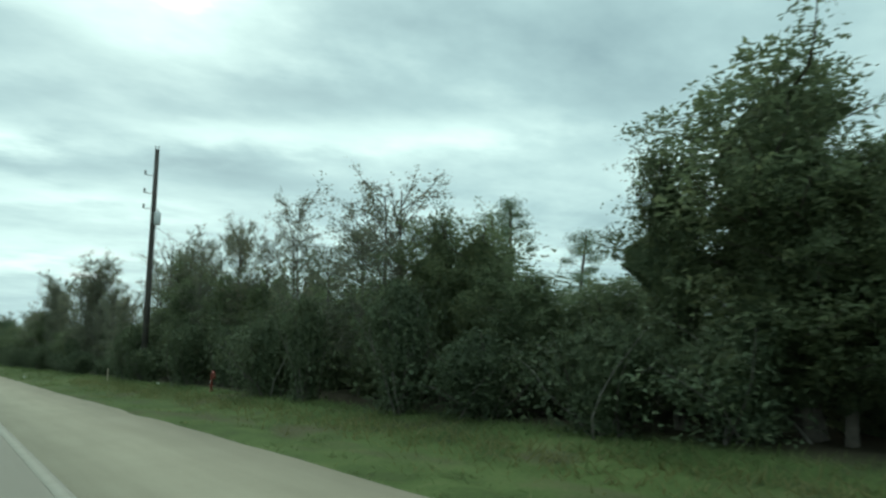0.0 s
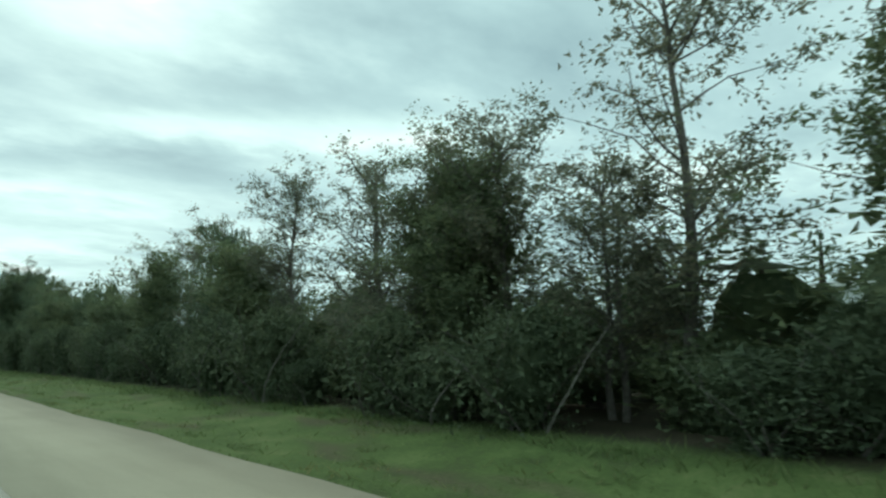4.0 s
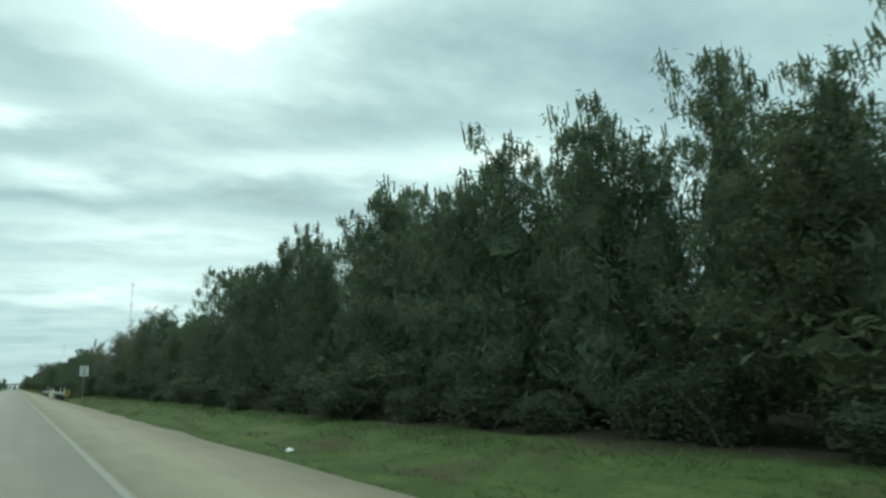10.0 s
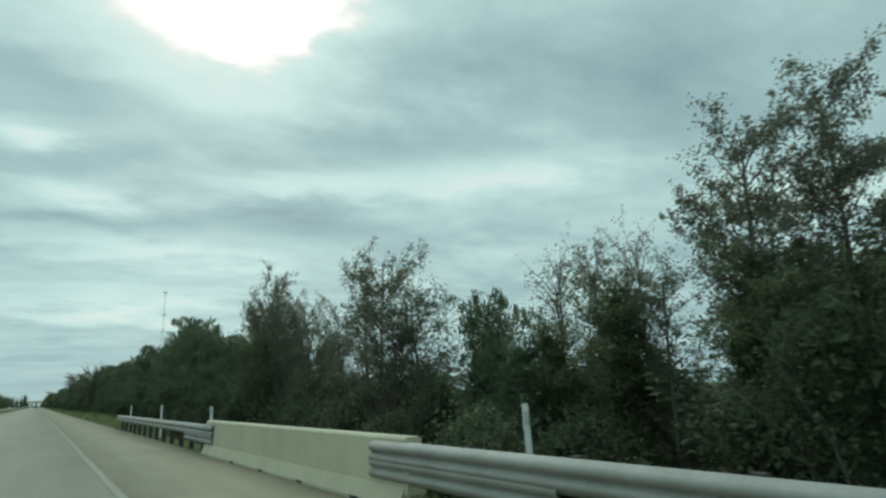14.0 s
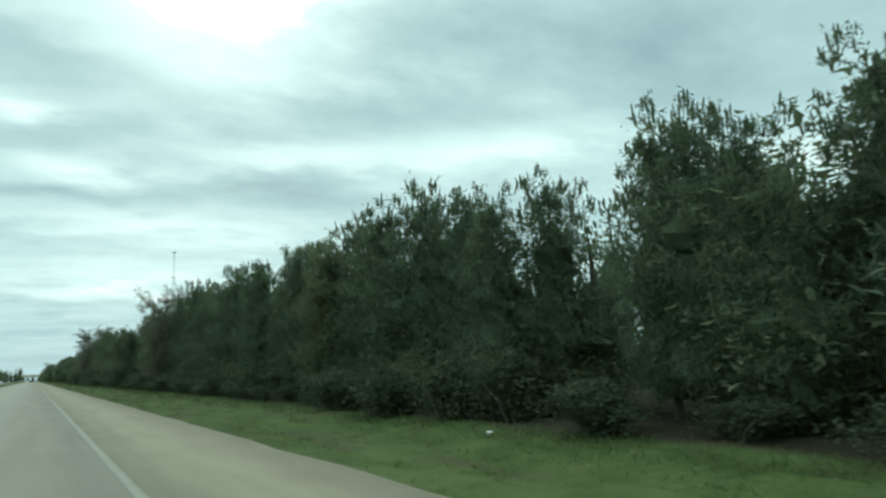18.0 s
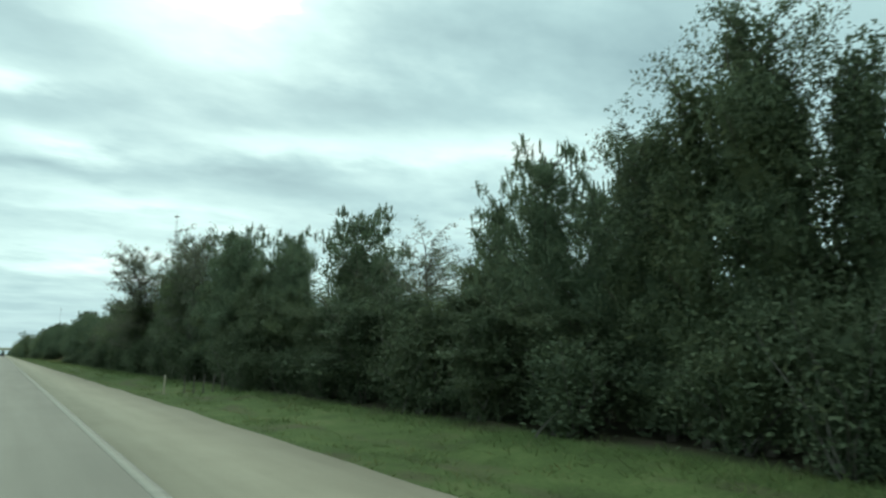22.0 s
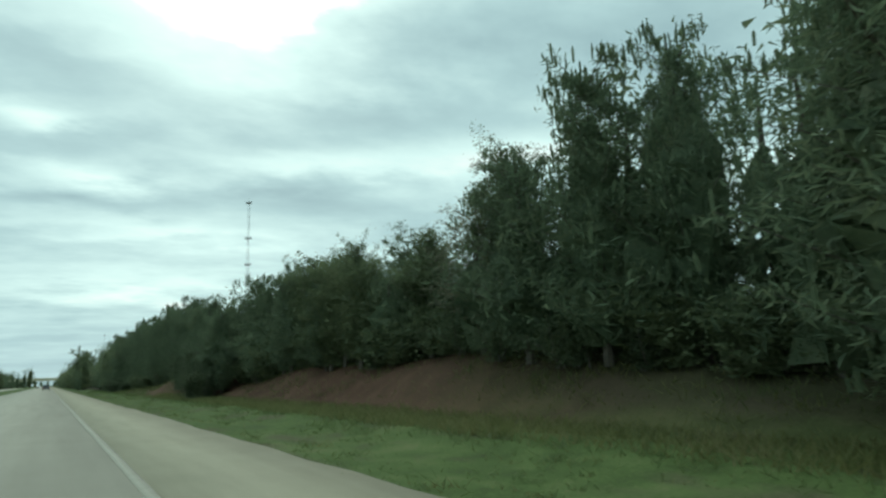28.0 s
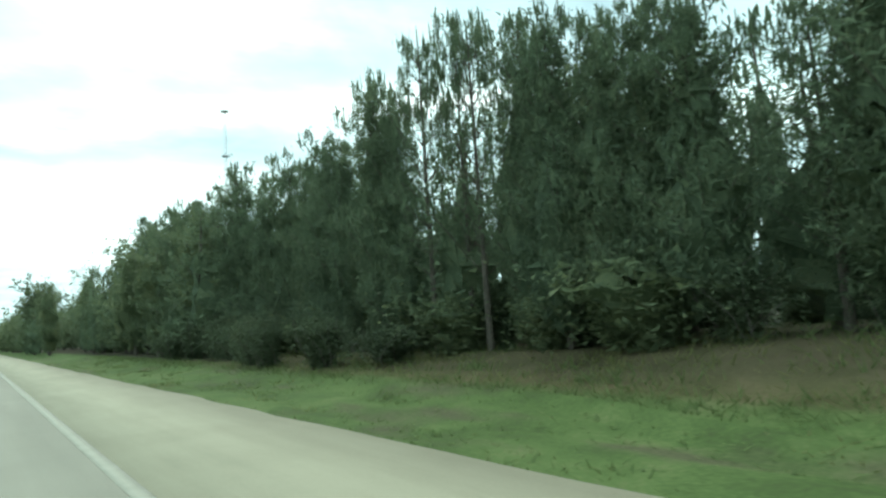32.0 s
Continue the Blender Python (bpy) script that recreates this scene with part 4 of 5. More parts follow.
pine(489.1, 11.6, 9.7, 1.2); pine(490.7, 12.7, 9.8, 1.2); pine(491.5, 11.8, 8.4, 1.2); pine(494.1, 12.4, 8.3, 1.2)
pine(495.3, 11.5, 9.1, 1.2); airy(496.9, 9.8, 9.8, 1.7); pine(499, 11.7, 8, 1.6); thin(499.1, 12.6, 10.6, 1.4)
leafy(499.5, 10.8, 6.9, 1.6); leafy(502.2, 11, 7.6, 1.4); pine(503.8, 11.6, 6.8, 1.7); pine(506.2, 11.8, 8.7, 1.8)
pine(508.5, 11.9, 7.6, 1.2); pine(511, 12, 6.7, 1.2); leafy(511.7, 11.4, 4.3, 1.2); pine(511.7, 12.3, 5.3, 1.2)
pine(513.1, 11.6, 5.8, 1.2); pine(514.2, 12.4, 8.2, 1.2); pine(515.4, 12.7, 8, 1.2); pine(515.9, 12.3, 9.4, 1.2)
pine(517.8, 12.6, 9.1, 1.3); pine(520.9, 12.4, 9.4, 1.4); pine(522.6, 12.8, 9.4, 1.5); viny(523.7, 11.3, 6.9, 1.1)
pine(524.6, 12.8, 8.2, 1.3); viny(524.6, 10.6, 7.6, 1.2); viny(528.5, 11.3, 7.8, 1.4); viny(532.3, 11.5, 7.3, 1.1)
viny(533.4, 11.2, 7.4, 1.1); viny(533.9, 10.8, 8.6, 1.1); viny(535, 10.7, 7.6, 1.1); viny(536, 11, 6.7, 1.1)
viny(537.1, 11.5, 7.2, 1.1); viny(538.4, 10.5, 2.9, 1.1); pine(538.7, 12.1, 6.5, 1.2); pine(540.4, 11.8, 7.7, 1.4)
viny(540.5, 10.5, 3.2, 1.4); pine(542.7, 12, 7.1, 1.2); viny(542.9, 10.8, 3.6, 1.4); leafy(543.3, 11.4, 4.7, 1.2)
viny(545.4, 10.8, 3.9, 1.5); viny(546.7, 11.1, 3.7, 1.1); thin(547.7, 12.6, 6.4, 1.6); viny(548.8, 10.5, 3.8, 1.7)
thin(549.5, 11.8, 4.7, 1); pine(550.4, 12.4, 6.2, 1.2); leafy(550.8, 12.1, 5.1, 1.2); thin(552, 12.2, 5.8, 1.2)
pine(552.5, 12.2, 8.4, 1.9); viny(552.5, 10.8, 3.9, 1.4); thin(556.4, 12.7, 4.7, 0.9); leafy(557.4, 11.3, 5.3, 1.2)
pine(558.2, 11.4, 7.4, 1.2); viny(558.5, 10.8, 4.6, 1.6); pine(560.2, 12.1, 8.6, 1.2); viny(560.8, 10.8, 3.5, 1.2)
pine(561.4, 12.6, 8.4, 1.2); pine(561.7, 11.7, 7.1, 1.2); viny(562.1, 10.9, 6.7, 1.3); leafy(562.5, 11.9, 6.7, 1.2)
leafy(564.3, 11.3, 5.9, 1.2); viny(565.2, 10.6, 4.6, 1.3); pine(567.5, 12.3, 7.7, 1.2); pine(567.9, 11.5, 9, 1.6)
pine(569.9, 12.3, 10.3, 2.3); pine(571.2, 12.3, 10.3, 1.7); leafy(572.9, 11.8, 7.2, 1.6); pine(574.8, 12.4, 9, 1.8)
thin(576.5, 11.7, 9.7, 1.4); thin(580.2, 12.3, 7, 0.9); airy(580.3, 11.8, 11.6, 2.3); broad(581.5, 11.4, 7.9, 1.5)
broad(582.7, 11.7, 8.8, 1.8); broad(584.1, 11.6, 9.2, 1.5); broad(585.2, 11.9, 9.7, 1.5); pine(586.4, 11.7, 9.3, 1.2)
thin(586.5, 12.4, 12.5, 2); pine(587.5, 11.9, 8.5, 1.2); pine(588.5, 12.3, 9.3, 1.2); pine(590.8, 12.5, 9.7, 1.2)
pine(591.9, 12.3, 9.5, 1.2); thin(593.3, 11.6, 9, 1.2); pine(594.1, 12.8, 9.3, 1.2); leafy(596.2, 12.2, 6.2, 1.8)
leafy(596.5, 11.4, 7.5, 1.8); airy(597, 10.4, 12.4, 2.8); leafy(599.1, 11.2, 7.4, 2); leafy(602.2, 11, 7.2, 2.2)
leafy(604.1, 11.4, 3.3, 1.2); thin(604.4, 11.6, 4.7, 0.9); viny(604.8, 10.7, 4.6, 1.1); thin(605.7, 12.1, 5.7, 0.9)
viny(606.1, 11, 4.6, 1.1); viny(607, 11.2, 4.8, 1.1); pine(608.1, 11.4, 6.8, 1.2); viny(608.5, 11.5, 5.3, 1.1)
pine(609.6, 12.1, 8.6, 1.2); viny(610.1, 10.6, 7.6, 1.1); viny(611.4, 10.8, 8.3, 1.1); viny(612.7, 10.6, 8.1, 1.1)
broad(613.4, 11.7, 8.3, 1.5); leafy(613.5, 11.8, 6.7, 1.4); viny(614.7, 11.5, 6.5, 1.2); thin(617, 12, 9.1, 1.2)
thin(617.7, 11.5, 7.8, 0.9); leafy(618.4, 12.1, 6.7, 1.2); leafy(620.5, 11.5, 6, 1.6); leafy(622.2, 11.9, 7.2, 1.4)
leafy(625.5, 11.9, 8, 1.5); pine(627.1, 12.7, 5.9, 1.7); pine(629, 12.3, 6.8, 1.2); broad(629.6, 11.5, 5.9, 1.5)
pine(630.2, 11.6, 7.4, 1.2); pine(631.5, 12.7, 8, 1.2); broad(632.5, 12, 6.7, 1.5); pine(634.3, 12.7, 7.7, 1.2)
thin(635.8, 12.7, 7.5, 0.9); thin(637.8, 12.1, 6.7, 1.2); thin(639.1, 11.7, 6.5, 0.9); leafy(640.1, 11.5, 6, 1.2)
pine(641.9, 11.6, 6.7, 1.3); pine(643.6, 11.8, 6.9, 1.2); pine(644.8, 11.8, 7.5, 1.4); pine(647, 11.6, 7.9, 1.5)
pine(650.5, 13, 7.1, 1.6); pine(652.7, 12.6, 8.3, 1.6); leafy(653.3, 11.7, 7.7, 1.5); pine(656.1, 13.4, 8.1, 1.7)
thin(659.4, 13.5, 8.1, 1.6); pine(661.7, 11.9, 8.4, 2.3); pine(663.4, 13.5, 8.7, 1.6); pine(666.5, 13.4, 9.4, 1.7)
pine(668.8, 13.4, 8.7, 1.7); pine(671, 12.4, 9.7, 2.3); pine(675.8, 11.6, 8.8, 2.3); pine(677.5, 14.5, 10.8, 1.7)
pine(682.3, 14.6, 11.1, 1.6); pine(684.8, 13.6, 11.1, 1.7); pine(687.9, 13.3, 8.9, 1.7); leafy(690.1, 14.5, 10.3, 1.6)
thin(691.8, 14.3, 9.1, 1.6); leafy(695.9, 14.4, 8.2, 1.6); pine(698.8, 14.9, 8.1, 1.6); broad(701.2, 14.2, 7.2, 1.5)
leafy(701.7, 13.6, 7.3, 1.2); broad(703, 14.1, 9, 1.6); broad(704.5, 13.9, 8.4, 1.5); leafy(705.3, 13.4, 7.6, 1.2)
pine(706, 13.4, 6.9, 1.2); broad(707.5, 13.9, 8.4, 1.5); broad(708.5, 13.9, 9.3, 1.7); leafy(711.1, 13.7, 8.2, 1.2)
pine(712.4, 13.5, 9.1, 1.2); pine(713.7, 13.6, 8.5, 1.2); pine(716.3, 14.2, 8.8, 1.2); pine(717.4, 13.6, 8, 1.5)
pine(719.7, 13.3, 9.5, 1.6); pine(722.3, 14.2, 6.7, 1.7); pine(724, 11.7, 7.4, 1.2); pine(724.3, 13.4, 8.1, 1.4)
pine(725.3, 11.5, 6.8, 1.2); pine(726.4, 12, 6.5, 1.2); pine(727.9, 12, 6.8, 1.2); thin(728.9, 11.7, 6.2, 0.9)
pine(729.5, 11.5, 6.2, 1.2); pine(731.2, 12.1, 7.9, 1.2); pine(732.4, 12.7, 9.3, 1.3); pine(734.1, 11.9, 8.5, 1.4)
pine(737.2, 13.4, 9.1, 1.3); pine(739.1, 13.8, 8.8, 1.2); pine(740.1, 13.4, 9.1, 1.7); pine(742.1, 13, 9.7, 1.6)
pine(744.5, 13.3, 9.4, 1.2); pine(746.7, 13.6, 11, 1.8); pine(747.8, 13, 10, 1.6); open_pine(749.1, 12.8, 8.4, 1.3)
pine(750.1, 12.7, 8.7, 1.2); pine(751.6, 13.3, 9.5, 1.4); pine(753.5, 13, 10.1, 1.2); pine(755.7, 12.9, 9.5, 1.2)
pine(756.5, 12.9, 11, 1.2); pine(757.8, 12.6, 10.6, 1.2); pine(759.5, 13.3, 11.6, 1.2); pine(761.5, 13.3, 11.3, 1.2)
pine(763, 12.5, 9.8, 1.2); pine(764.8, 12.7, 8.8, 1.2); pine(766, 12.5, 9.3, 1.2); pine(769.2, 12.9, 11.3, 1.7)
pine(771.1, 12.8, 10.9, 1.4); pine(771.9, 13, 7.1, 1.2); open_pine(772.8, 13.2, 7.6, 1.3); pine(775, 12.5, 8.5, 1.3)
pine(776.4, 12.8, 9, 1.3); pine(777.5, 12.7, 9.3, 1.2); pine(779, 12.4, 9.9, 1.2); pine(780.7, 13.1, 10.6, 1.2)
open_pine(782.4, 12.6, 11.1, 1.3); open_pine(783.6, 13, 11.9, 1.3); open_pine(785, 12.5, 11.6, 1.3); pine(787.1, 12.6, 10.4, 1.2)
pine(788.2, 12.5, 11.3, 1.2); pine(790.9, 12.5, 9.3, 1.2); pine(792.5, 12.7, 10, 1.4); pine(795.3, 13.2, 9.9, 1.2)
pine(797.9, 13.2, 10.5, 1.5); pine(799.4, 12.5, 9.3, 1.3); pine(802.3, 12.2, 8.4, 1.7); pine(804.3, 12.7, 11.2, 2.2)
leafy(807.7, 11.6, 9.5, 1.6); pine(810.6, 12.5, 10.6, 1.7); pine(813.2, 11.7, 10.8, 1.7); pine(815.8, 12.7, 8.3, 1.7)
pine(818.4, 12.6, 11.1, 2.3); pine(821.1, 12.8, 8.5, 1.7); pine(824.4, 11.7, 8.9, 1.7); pine(827, 12.8, 12.1, 1.7)
pine(829.1, 13.3, 11.4, 2.3); pine(842.8, 13.1, 11.3, 2.3)

tall_pine(76.5, 73, 25.4, 3.4); tall_pine(69, 70, 26, 3.6); tall_pine(84, 78, 19, 3.0); tall_pine(62.5, 80, 20.5, 3.2); tall_pine(55, 70, 12.3, 2.2); tall_pine(48.2, 70, 10.8, 2.2)

# ---------------- the wood behind, and the undergrowth ----------------


def make_woodland():
    """All that stands behind the first row, and the far woods, joined."""
    rng = np.random.default_rng(11)
    spots = sorted(s for s in SPOTS if s[1] < 30)
    ys, tops = np.array([s[0] for s in spots]), np.array([s[2] for s in spots])
    templates = [pine_shape(201, 1, 0, 320, 0.2, (0.9, 1.2), 0.85), pine_shape(202, 1, 0, 320, 0.2, (0.9, 1.2), 0.85), broad_shape(203, 320, 0.17, 0.08, 0.4, core=0.9), broad_shape(204, 320, 0.17, 0.05, 0.45, core=0.9), shrub_shape(205, 320, 0.09, (10, 14))]
    stems = []
    for bm, v, f in templates:
        me = bpy.data.meshes.new("piece")
        bm.free()
        bm = tube(bmesh.new(), [(0, 0, 0), (0.05, 0.03, 4), (0.1, -0.05, 9)], [0.16, 0.11, 0.02], 5, False)
        bmesh.ops.triangulate(bm, faces=bm.faces[:])
        bm.to_mesh(me)
        bm.free()
        sv, sf = np.zeros(len(me.vertices) * 3), np.zeros(len(me.polygons) * 3, dtype=int)
        me.vertices.foreach_get("co", sv)
        me.loops.foreach_get("vertex_index", sf)
        stems.append((sv.reshape(-1, 3), sf.reshape(-1, 3)))
        bpy.data.meshes.remove(me)
    crowns = {"needles": [[], [], 0], "leaves": [[], [], 0], "trunks": [[], [], 0]}

    def lay(bag, v, f):
        if f.shape[1] == 4:
            f = np.concatenate((f[:, :3], f[:, (0, 2, 3)]))
        bag[0].append(v)
        bag[1].append(f + bag[2])
        bag[2] += len(v)

    def plant(y, x, top, radius, which):
        foot = float(ground_z(x, y)) - 0.1
        a = rng.uniform(0, 6.283)
        c, s = math.cos(a), math.sin(a)
        size = np.array((radius / 1.7, radius / 1.7, (top - foot) / (10 if which < 4 else 3)))
        turn = np.array(((c, -s, 0), (s, c, 0), (0, 0, 1)))
        move = np.array((x, y, foot))
        lay(crowns["needles" if which < 2 else "leaves"], (templates[which][1] * size) @ turn.T + move, templates[which][2])
        if which < 4:
            lay(crowns["trunks"], (stems[which][0] * size) @ turn.T + move, stems[which][1])

    for y in np.arange(4, 850, 3.9):
        near = np.abs(ys - y) < 5
        limit = float(np.percentile(tops[near], 25)) if near.any() else 7.0
        piny = 0.7 if 160 < y < 330 or 390 < y < 860 else 0.15
        share = 0.92 if y > 160 else 0.8 if y < 44 else (0.36 if 50 < y < 64 else 0.58) if y < 112 else 0.6
        if 344 < y < 390:
            share = 0.3
        plant(y + 2.1, rng.uniform(23, 26), float(ground_z(25, y)) + rng.uniform(2.4, 3.4) * (0.55 if 44 < y < 66 else 1.0), rng.uniform(2.8, 3.4), 4)
        if y < 112 or int(y / 3.9) % 2:
            plant(y, rng.uniform(27, 31), float(ground_z(28, y)) + rng.uniform(3.0, 4.4) * (0.55 if 46 < y < 66 else 1.0), rng.uniform(3.0, 3.7), 4)
        for x0, x1, k in ((13.4, 15.2, 0.98), (16, 19, 1.2), (20, 26, 1.5)):
            if x0 > 19.5 and int(y / 3.9) % 2:
                continue
            y1 = y + rng.uniform(-1.3, 1.3)
            top = limit * k * share * rng.uniform(0.84, 1.02)
            if x0 < 14 or 640 < y < 800:
                plant(y + rng.uniform(-1.6, 1.6), rng.uniform(x0, x1) - (1.8 if x0 < 14 and not 640 < y < 765 else 0), float(ground_z(14, y)) + rng.uniform(2.0, 3.2) * (0.8 if 340 < y < 380 else 0.62 if 49 < y < 64 else 1.0), rng.uniform(2.2, 2.8), 4)
            plant(y1, rng.uniform(x0, x1), max(top, 2.6) if not 49 < y < 63 else 2.0, rng.uniform(2.0, 2.9), int(rng.integers(0, 2)) if rng.random() < piny else int(rng.integers(2, 4)))
    for y in np.arange(806, 1280, 4.5):    # farther along the road
        tall = y < 862
        for k in range(2):
            plant(y + rng.uniform(-2, 2), rng.uniform(10.5, 13) + 6 * k - (0 if tall else 3.2), rng.uniform(8.0, 10.5) * (1.0 if tall else 0.9) + 0.5 * k, rng.uniform(2.0, 2.8), int(rng.integers(0, 2)) if rng.random() < (0.8 if tall else 0.3) else 2)
    for y in np.arange(760, 1480, 6):    # across the road, far ahead
        for k in range(2):
            plant(y + rng.uniform(-3, 3), rng.uniform(-36, -29) - 7 * k, rng.uniform(9, 14), rng.uniform(2.8, 4.0), int(rng.integers(0, 4)))
    for x in np.concatenate((np.arange(-130, -10, 4.2), np.arange(9, 130, 4.2))):    # where the road bends away
        plant(1290 + rng.uniform(-14, 14), x, rng.uniform(11, 17), rng.uniform(3.0, 4.2), int(rng.integers(0, 4)))
    for x in np.arange(-120, 130, 6):
        plant(1470 + rng.uniform(-10, 10), x, rng.uniform(7, 11), rng.uniform(3.5, 4.5), int(rng.integers(0, 4)))
    for key, name, mat, label in (("needles", "woodland_pines", NEEDLE, "dark pines standing behind the wood's edge"), ("leaves", "woodland_foliage", LEAF, "dark broadleaf woodland behind the wood's edge"), ("trunks", "woodland_trunks", BARK, "bare trunks and boughs inside the wood")):
        v, f, _ = crowns[key]
        tagged(new(name, from_arrays(name, np.concatenate(v), np.concatenate(f), mat)), label, "woodland", kind="stuff")


make_woodland()


def make_undergrowth():
    rng = np.random.default_rng(12)
    k = 0
    for y in np.arange(1.5, 812, 2.75):
        low = 1.0
        bare = 668 < y < 722 or 737 < y < 785
        if bare:
            low = 0.6
        elif y < 46 or 112 < y < 160 or 520 < y < 620:
            low = 1.3
        elif 165 < y < 305 or 395 < y < 520 or 620 < y < 668:
            low = 0.62
        x = 10.0 + rng.uniform(-0.8, 0.7)
        if bare:
            x = (13.6 if y < 735 else 12.6) + rng.uniform(-0.5, 1.0)
            low = 0.6 if y < 735 else 0.95
        if 722 < y < 737:
            x, low = 10.3 + rng.uniform(0, 0.8), 1.5
        if 338 < y < 384:
            x -= 0.6
        if 47 < y < 64:
            low = 0.5 if y < 57 else 0.72
        high = min(rng.uniform(1.6, 3.7) * low, 3.9)
        if 345 < y < 384:
            high = rng.uniform(1.7, 2.9) - float(ground_z(x, y))
        wide = rng.uniform(1.25, 1.75)
        wide = min(wide, 0.45 + 0.6 * high)
        foot = float(ground_z(x, y)) - 0.05
        m = pose(x, y + rng.uniform(-0.8, 0.8), foot, 0, 0, rng.uniform(0, 360)) @ Matrix.Diagonal((wide / 1.5, wide / 1.5, high / 3.0, 1))
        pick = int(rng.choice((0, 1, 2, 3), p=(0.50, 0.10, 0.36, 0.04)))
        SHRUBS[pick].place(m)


make_undergrowth()


def make_grass():
    """Blades on the verge, thicker and longer at the wood's edge and along the ragged edge of the paving."""
    rng = np.random.default_rng(13)

    def blades(count, x, y, tall, wide, lean):
        a = rng.uniform(0, 6.283, count)
        z = ground_z(x, y)
        hgt = tall * rng.uniform(0.5, 1.4, count)
        side = np.stack((np.cos(a), np.sin(a), np.zeros(count)), -1) * (wide * rng.uniform(0.6, 1.3, count))[:, None]
        base = np.stack((x, y, z - 0.02), -1)
        tip = base + np.stack((rng.normal(0, lean, count) * hgt, rng.normal(0, lean, count) * hgt, hgt), -1)
        v = np.stack((base - side, base + side, tip), 1).reshape(-1, 3)
        return v

    n1, n2, n3 = 90000, 36000, 16000
    v = [blades(n1, rng.uniform(EDGE_X - 0.02, 9.6, n1), rng.uniform(2, 822, n1), 0.04, 0.02, 2.6)]
    v.append(blades(n2, 8.6 + rng.normal(0, 0.45, n2), rng.uniform(2, 830, n2), 0.2, 0.018, 0.9))
    v.append(blades(n3, EDGE_X + np.abs(rng.normal(0, 0.16, n3)) - 0.05, rng.uniform(2, 830, n3), 0.06, 0.03, 2.0))
    n4 = 26000
    wy = rng.uniform(645, 738, n4)
    n5 = 6000
    dry = [blades(n4, 8.6 + rng.uniform(0, 1, n4) * (2.6 - 1.6 * smooth_step(724, 738, wy)), wy, 0.24, 0.024, 0.7), blades(n5, 7.6 + rng.normal(0, 0.6, n5), rng.uniform(-2, 48, n5) + rng.normal(0, 2, n5), 0.16, 0.018, 1.0)]
    n6 = 5000
    by = rng.uniform(668, 790, n6)
    dry.append(blades(n6, 10.6 - 2.0 * smooth_step(724, 738, by) + rng.uniform(0, 3.2, n6), by, 0.14, 0.02, 1.2))
    n7 = 2600 * 22      # clumps of coarser grass over the verge
    near = np.repeat(np.stack((rng.uniform(EDGE_X + 0.35, 9.2, 2600), rng.uniform(2, 826, 2600), rng.uniform(0.06, 0.22, 2600), rng.uniform(0.07, 0.34, 2600)), -1), 22, 0)
    v.append(blades(n7, near[:, 0] + rng.normal(0, 1, n7) * near[:, 3], near[:, 1] + rng.normal(0, 1.6, n7) * near[:, 3], near[:, 2] * 0.6, 0.02, 1.25))
    n8 = 900 * 20
    spot = np.repeat(np.stack((rng.uniform(EDGE_X + 0.2, 9.0, 900), rng.uniform(2, 826, 900), rng.uniform(0.05, 0.2, 900)), -1), 20, 0)
    dry.append(blades(n8, spot[:, 0] + rng.normal(0, 0.2, n8), spot[:, 1] + rng.normal(0, 0.3, n8), spot[:, 2] * 0.7, 0.016, 1.2))
    n9 = 460 * 24       # straw and low growth over the bank and its brow
    brow = rng.uniform(668, 796, 460)
    over = np.repeat(np.stack((10.4 - 2.0 * smooth_step(724, 738, brow) + 4.2 * rng.uniform(0, 1, 460) ** 0.6, brow, rng.uniform(0.08, 0.34, 460)), -1), 24, 0)
    straw = blades(n9, over[:, 0] + rng.normal(0, 0.2, n9), over[:, 1] + rng.normal(0, 0.34, n9), over[:, 2], 0.018, 0.8)
    dry.append(straw[:len(straw) // 6 * 3])
    v.append(straw[len(straw) // 6 * 3:])
    dry = np.concatenate(dry)
    tagged(new("weeds", from_arrays("weeds", dry, np.arange(len(dry)).reshape(-1, 3), DRY_GRASS)), "yellowing weeds scattered over verge and bank", "weeds", kind="stuff")
    v = np.concatenate(v)
    tagged(new("grass", from_arrays("grass", v, np.arange(len(v)).reshape(-1, 3), GRASS)), "short green roadside grass with longer weeds by the trees", "grass", kind="stuff")


make_grass()

# ---------------- utility pole ----------------


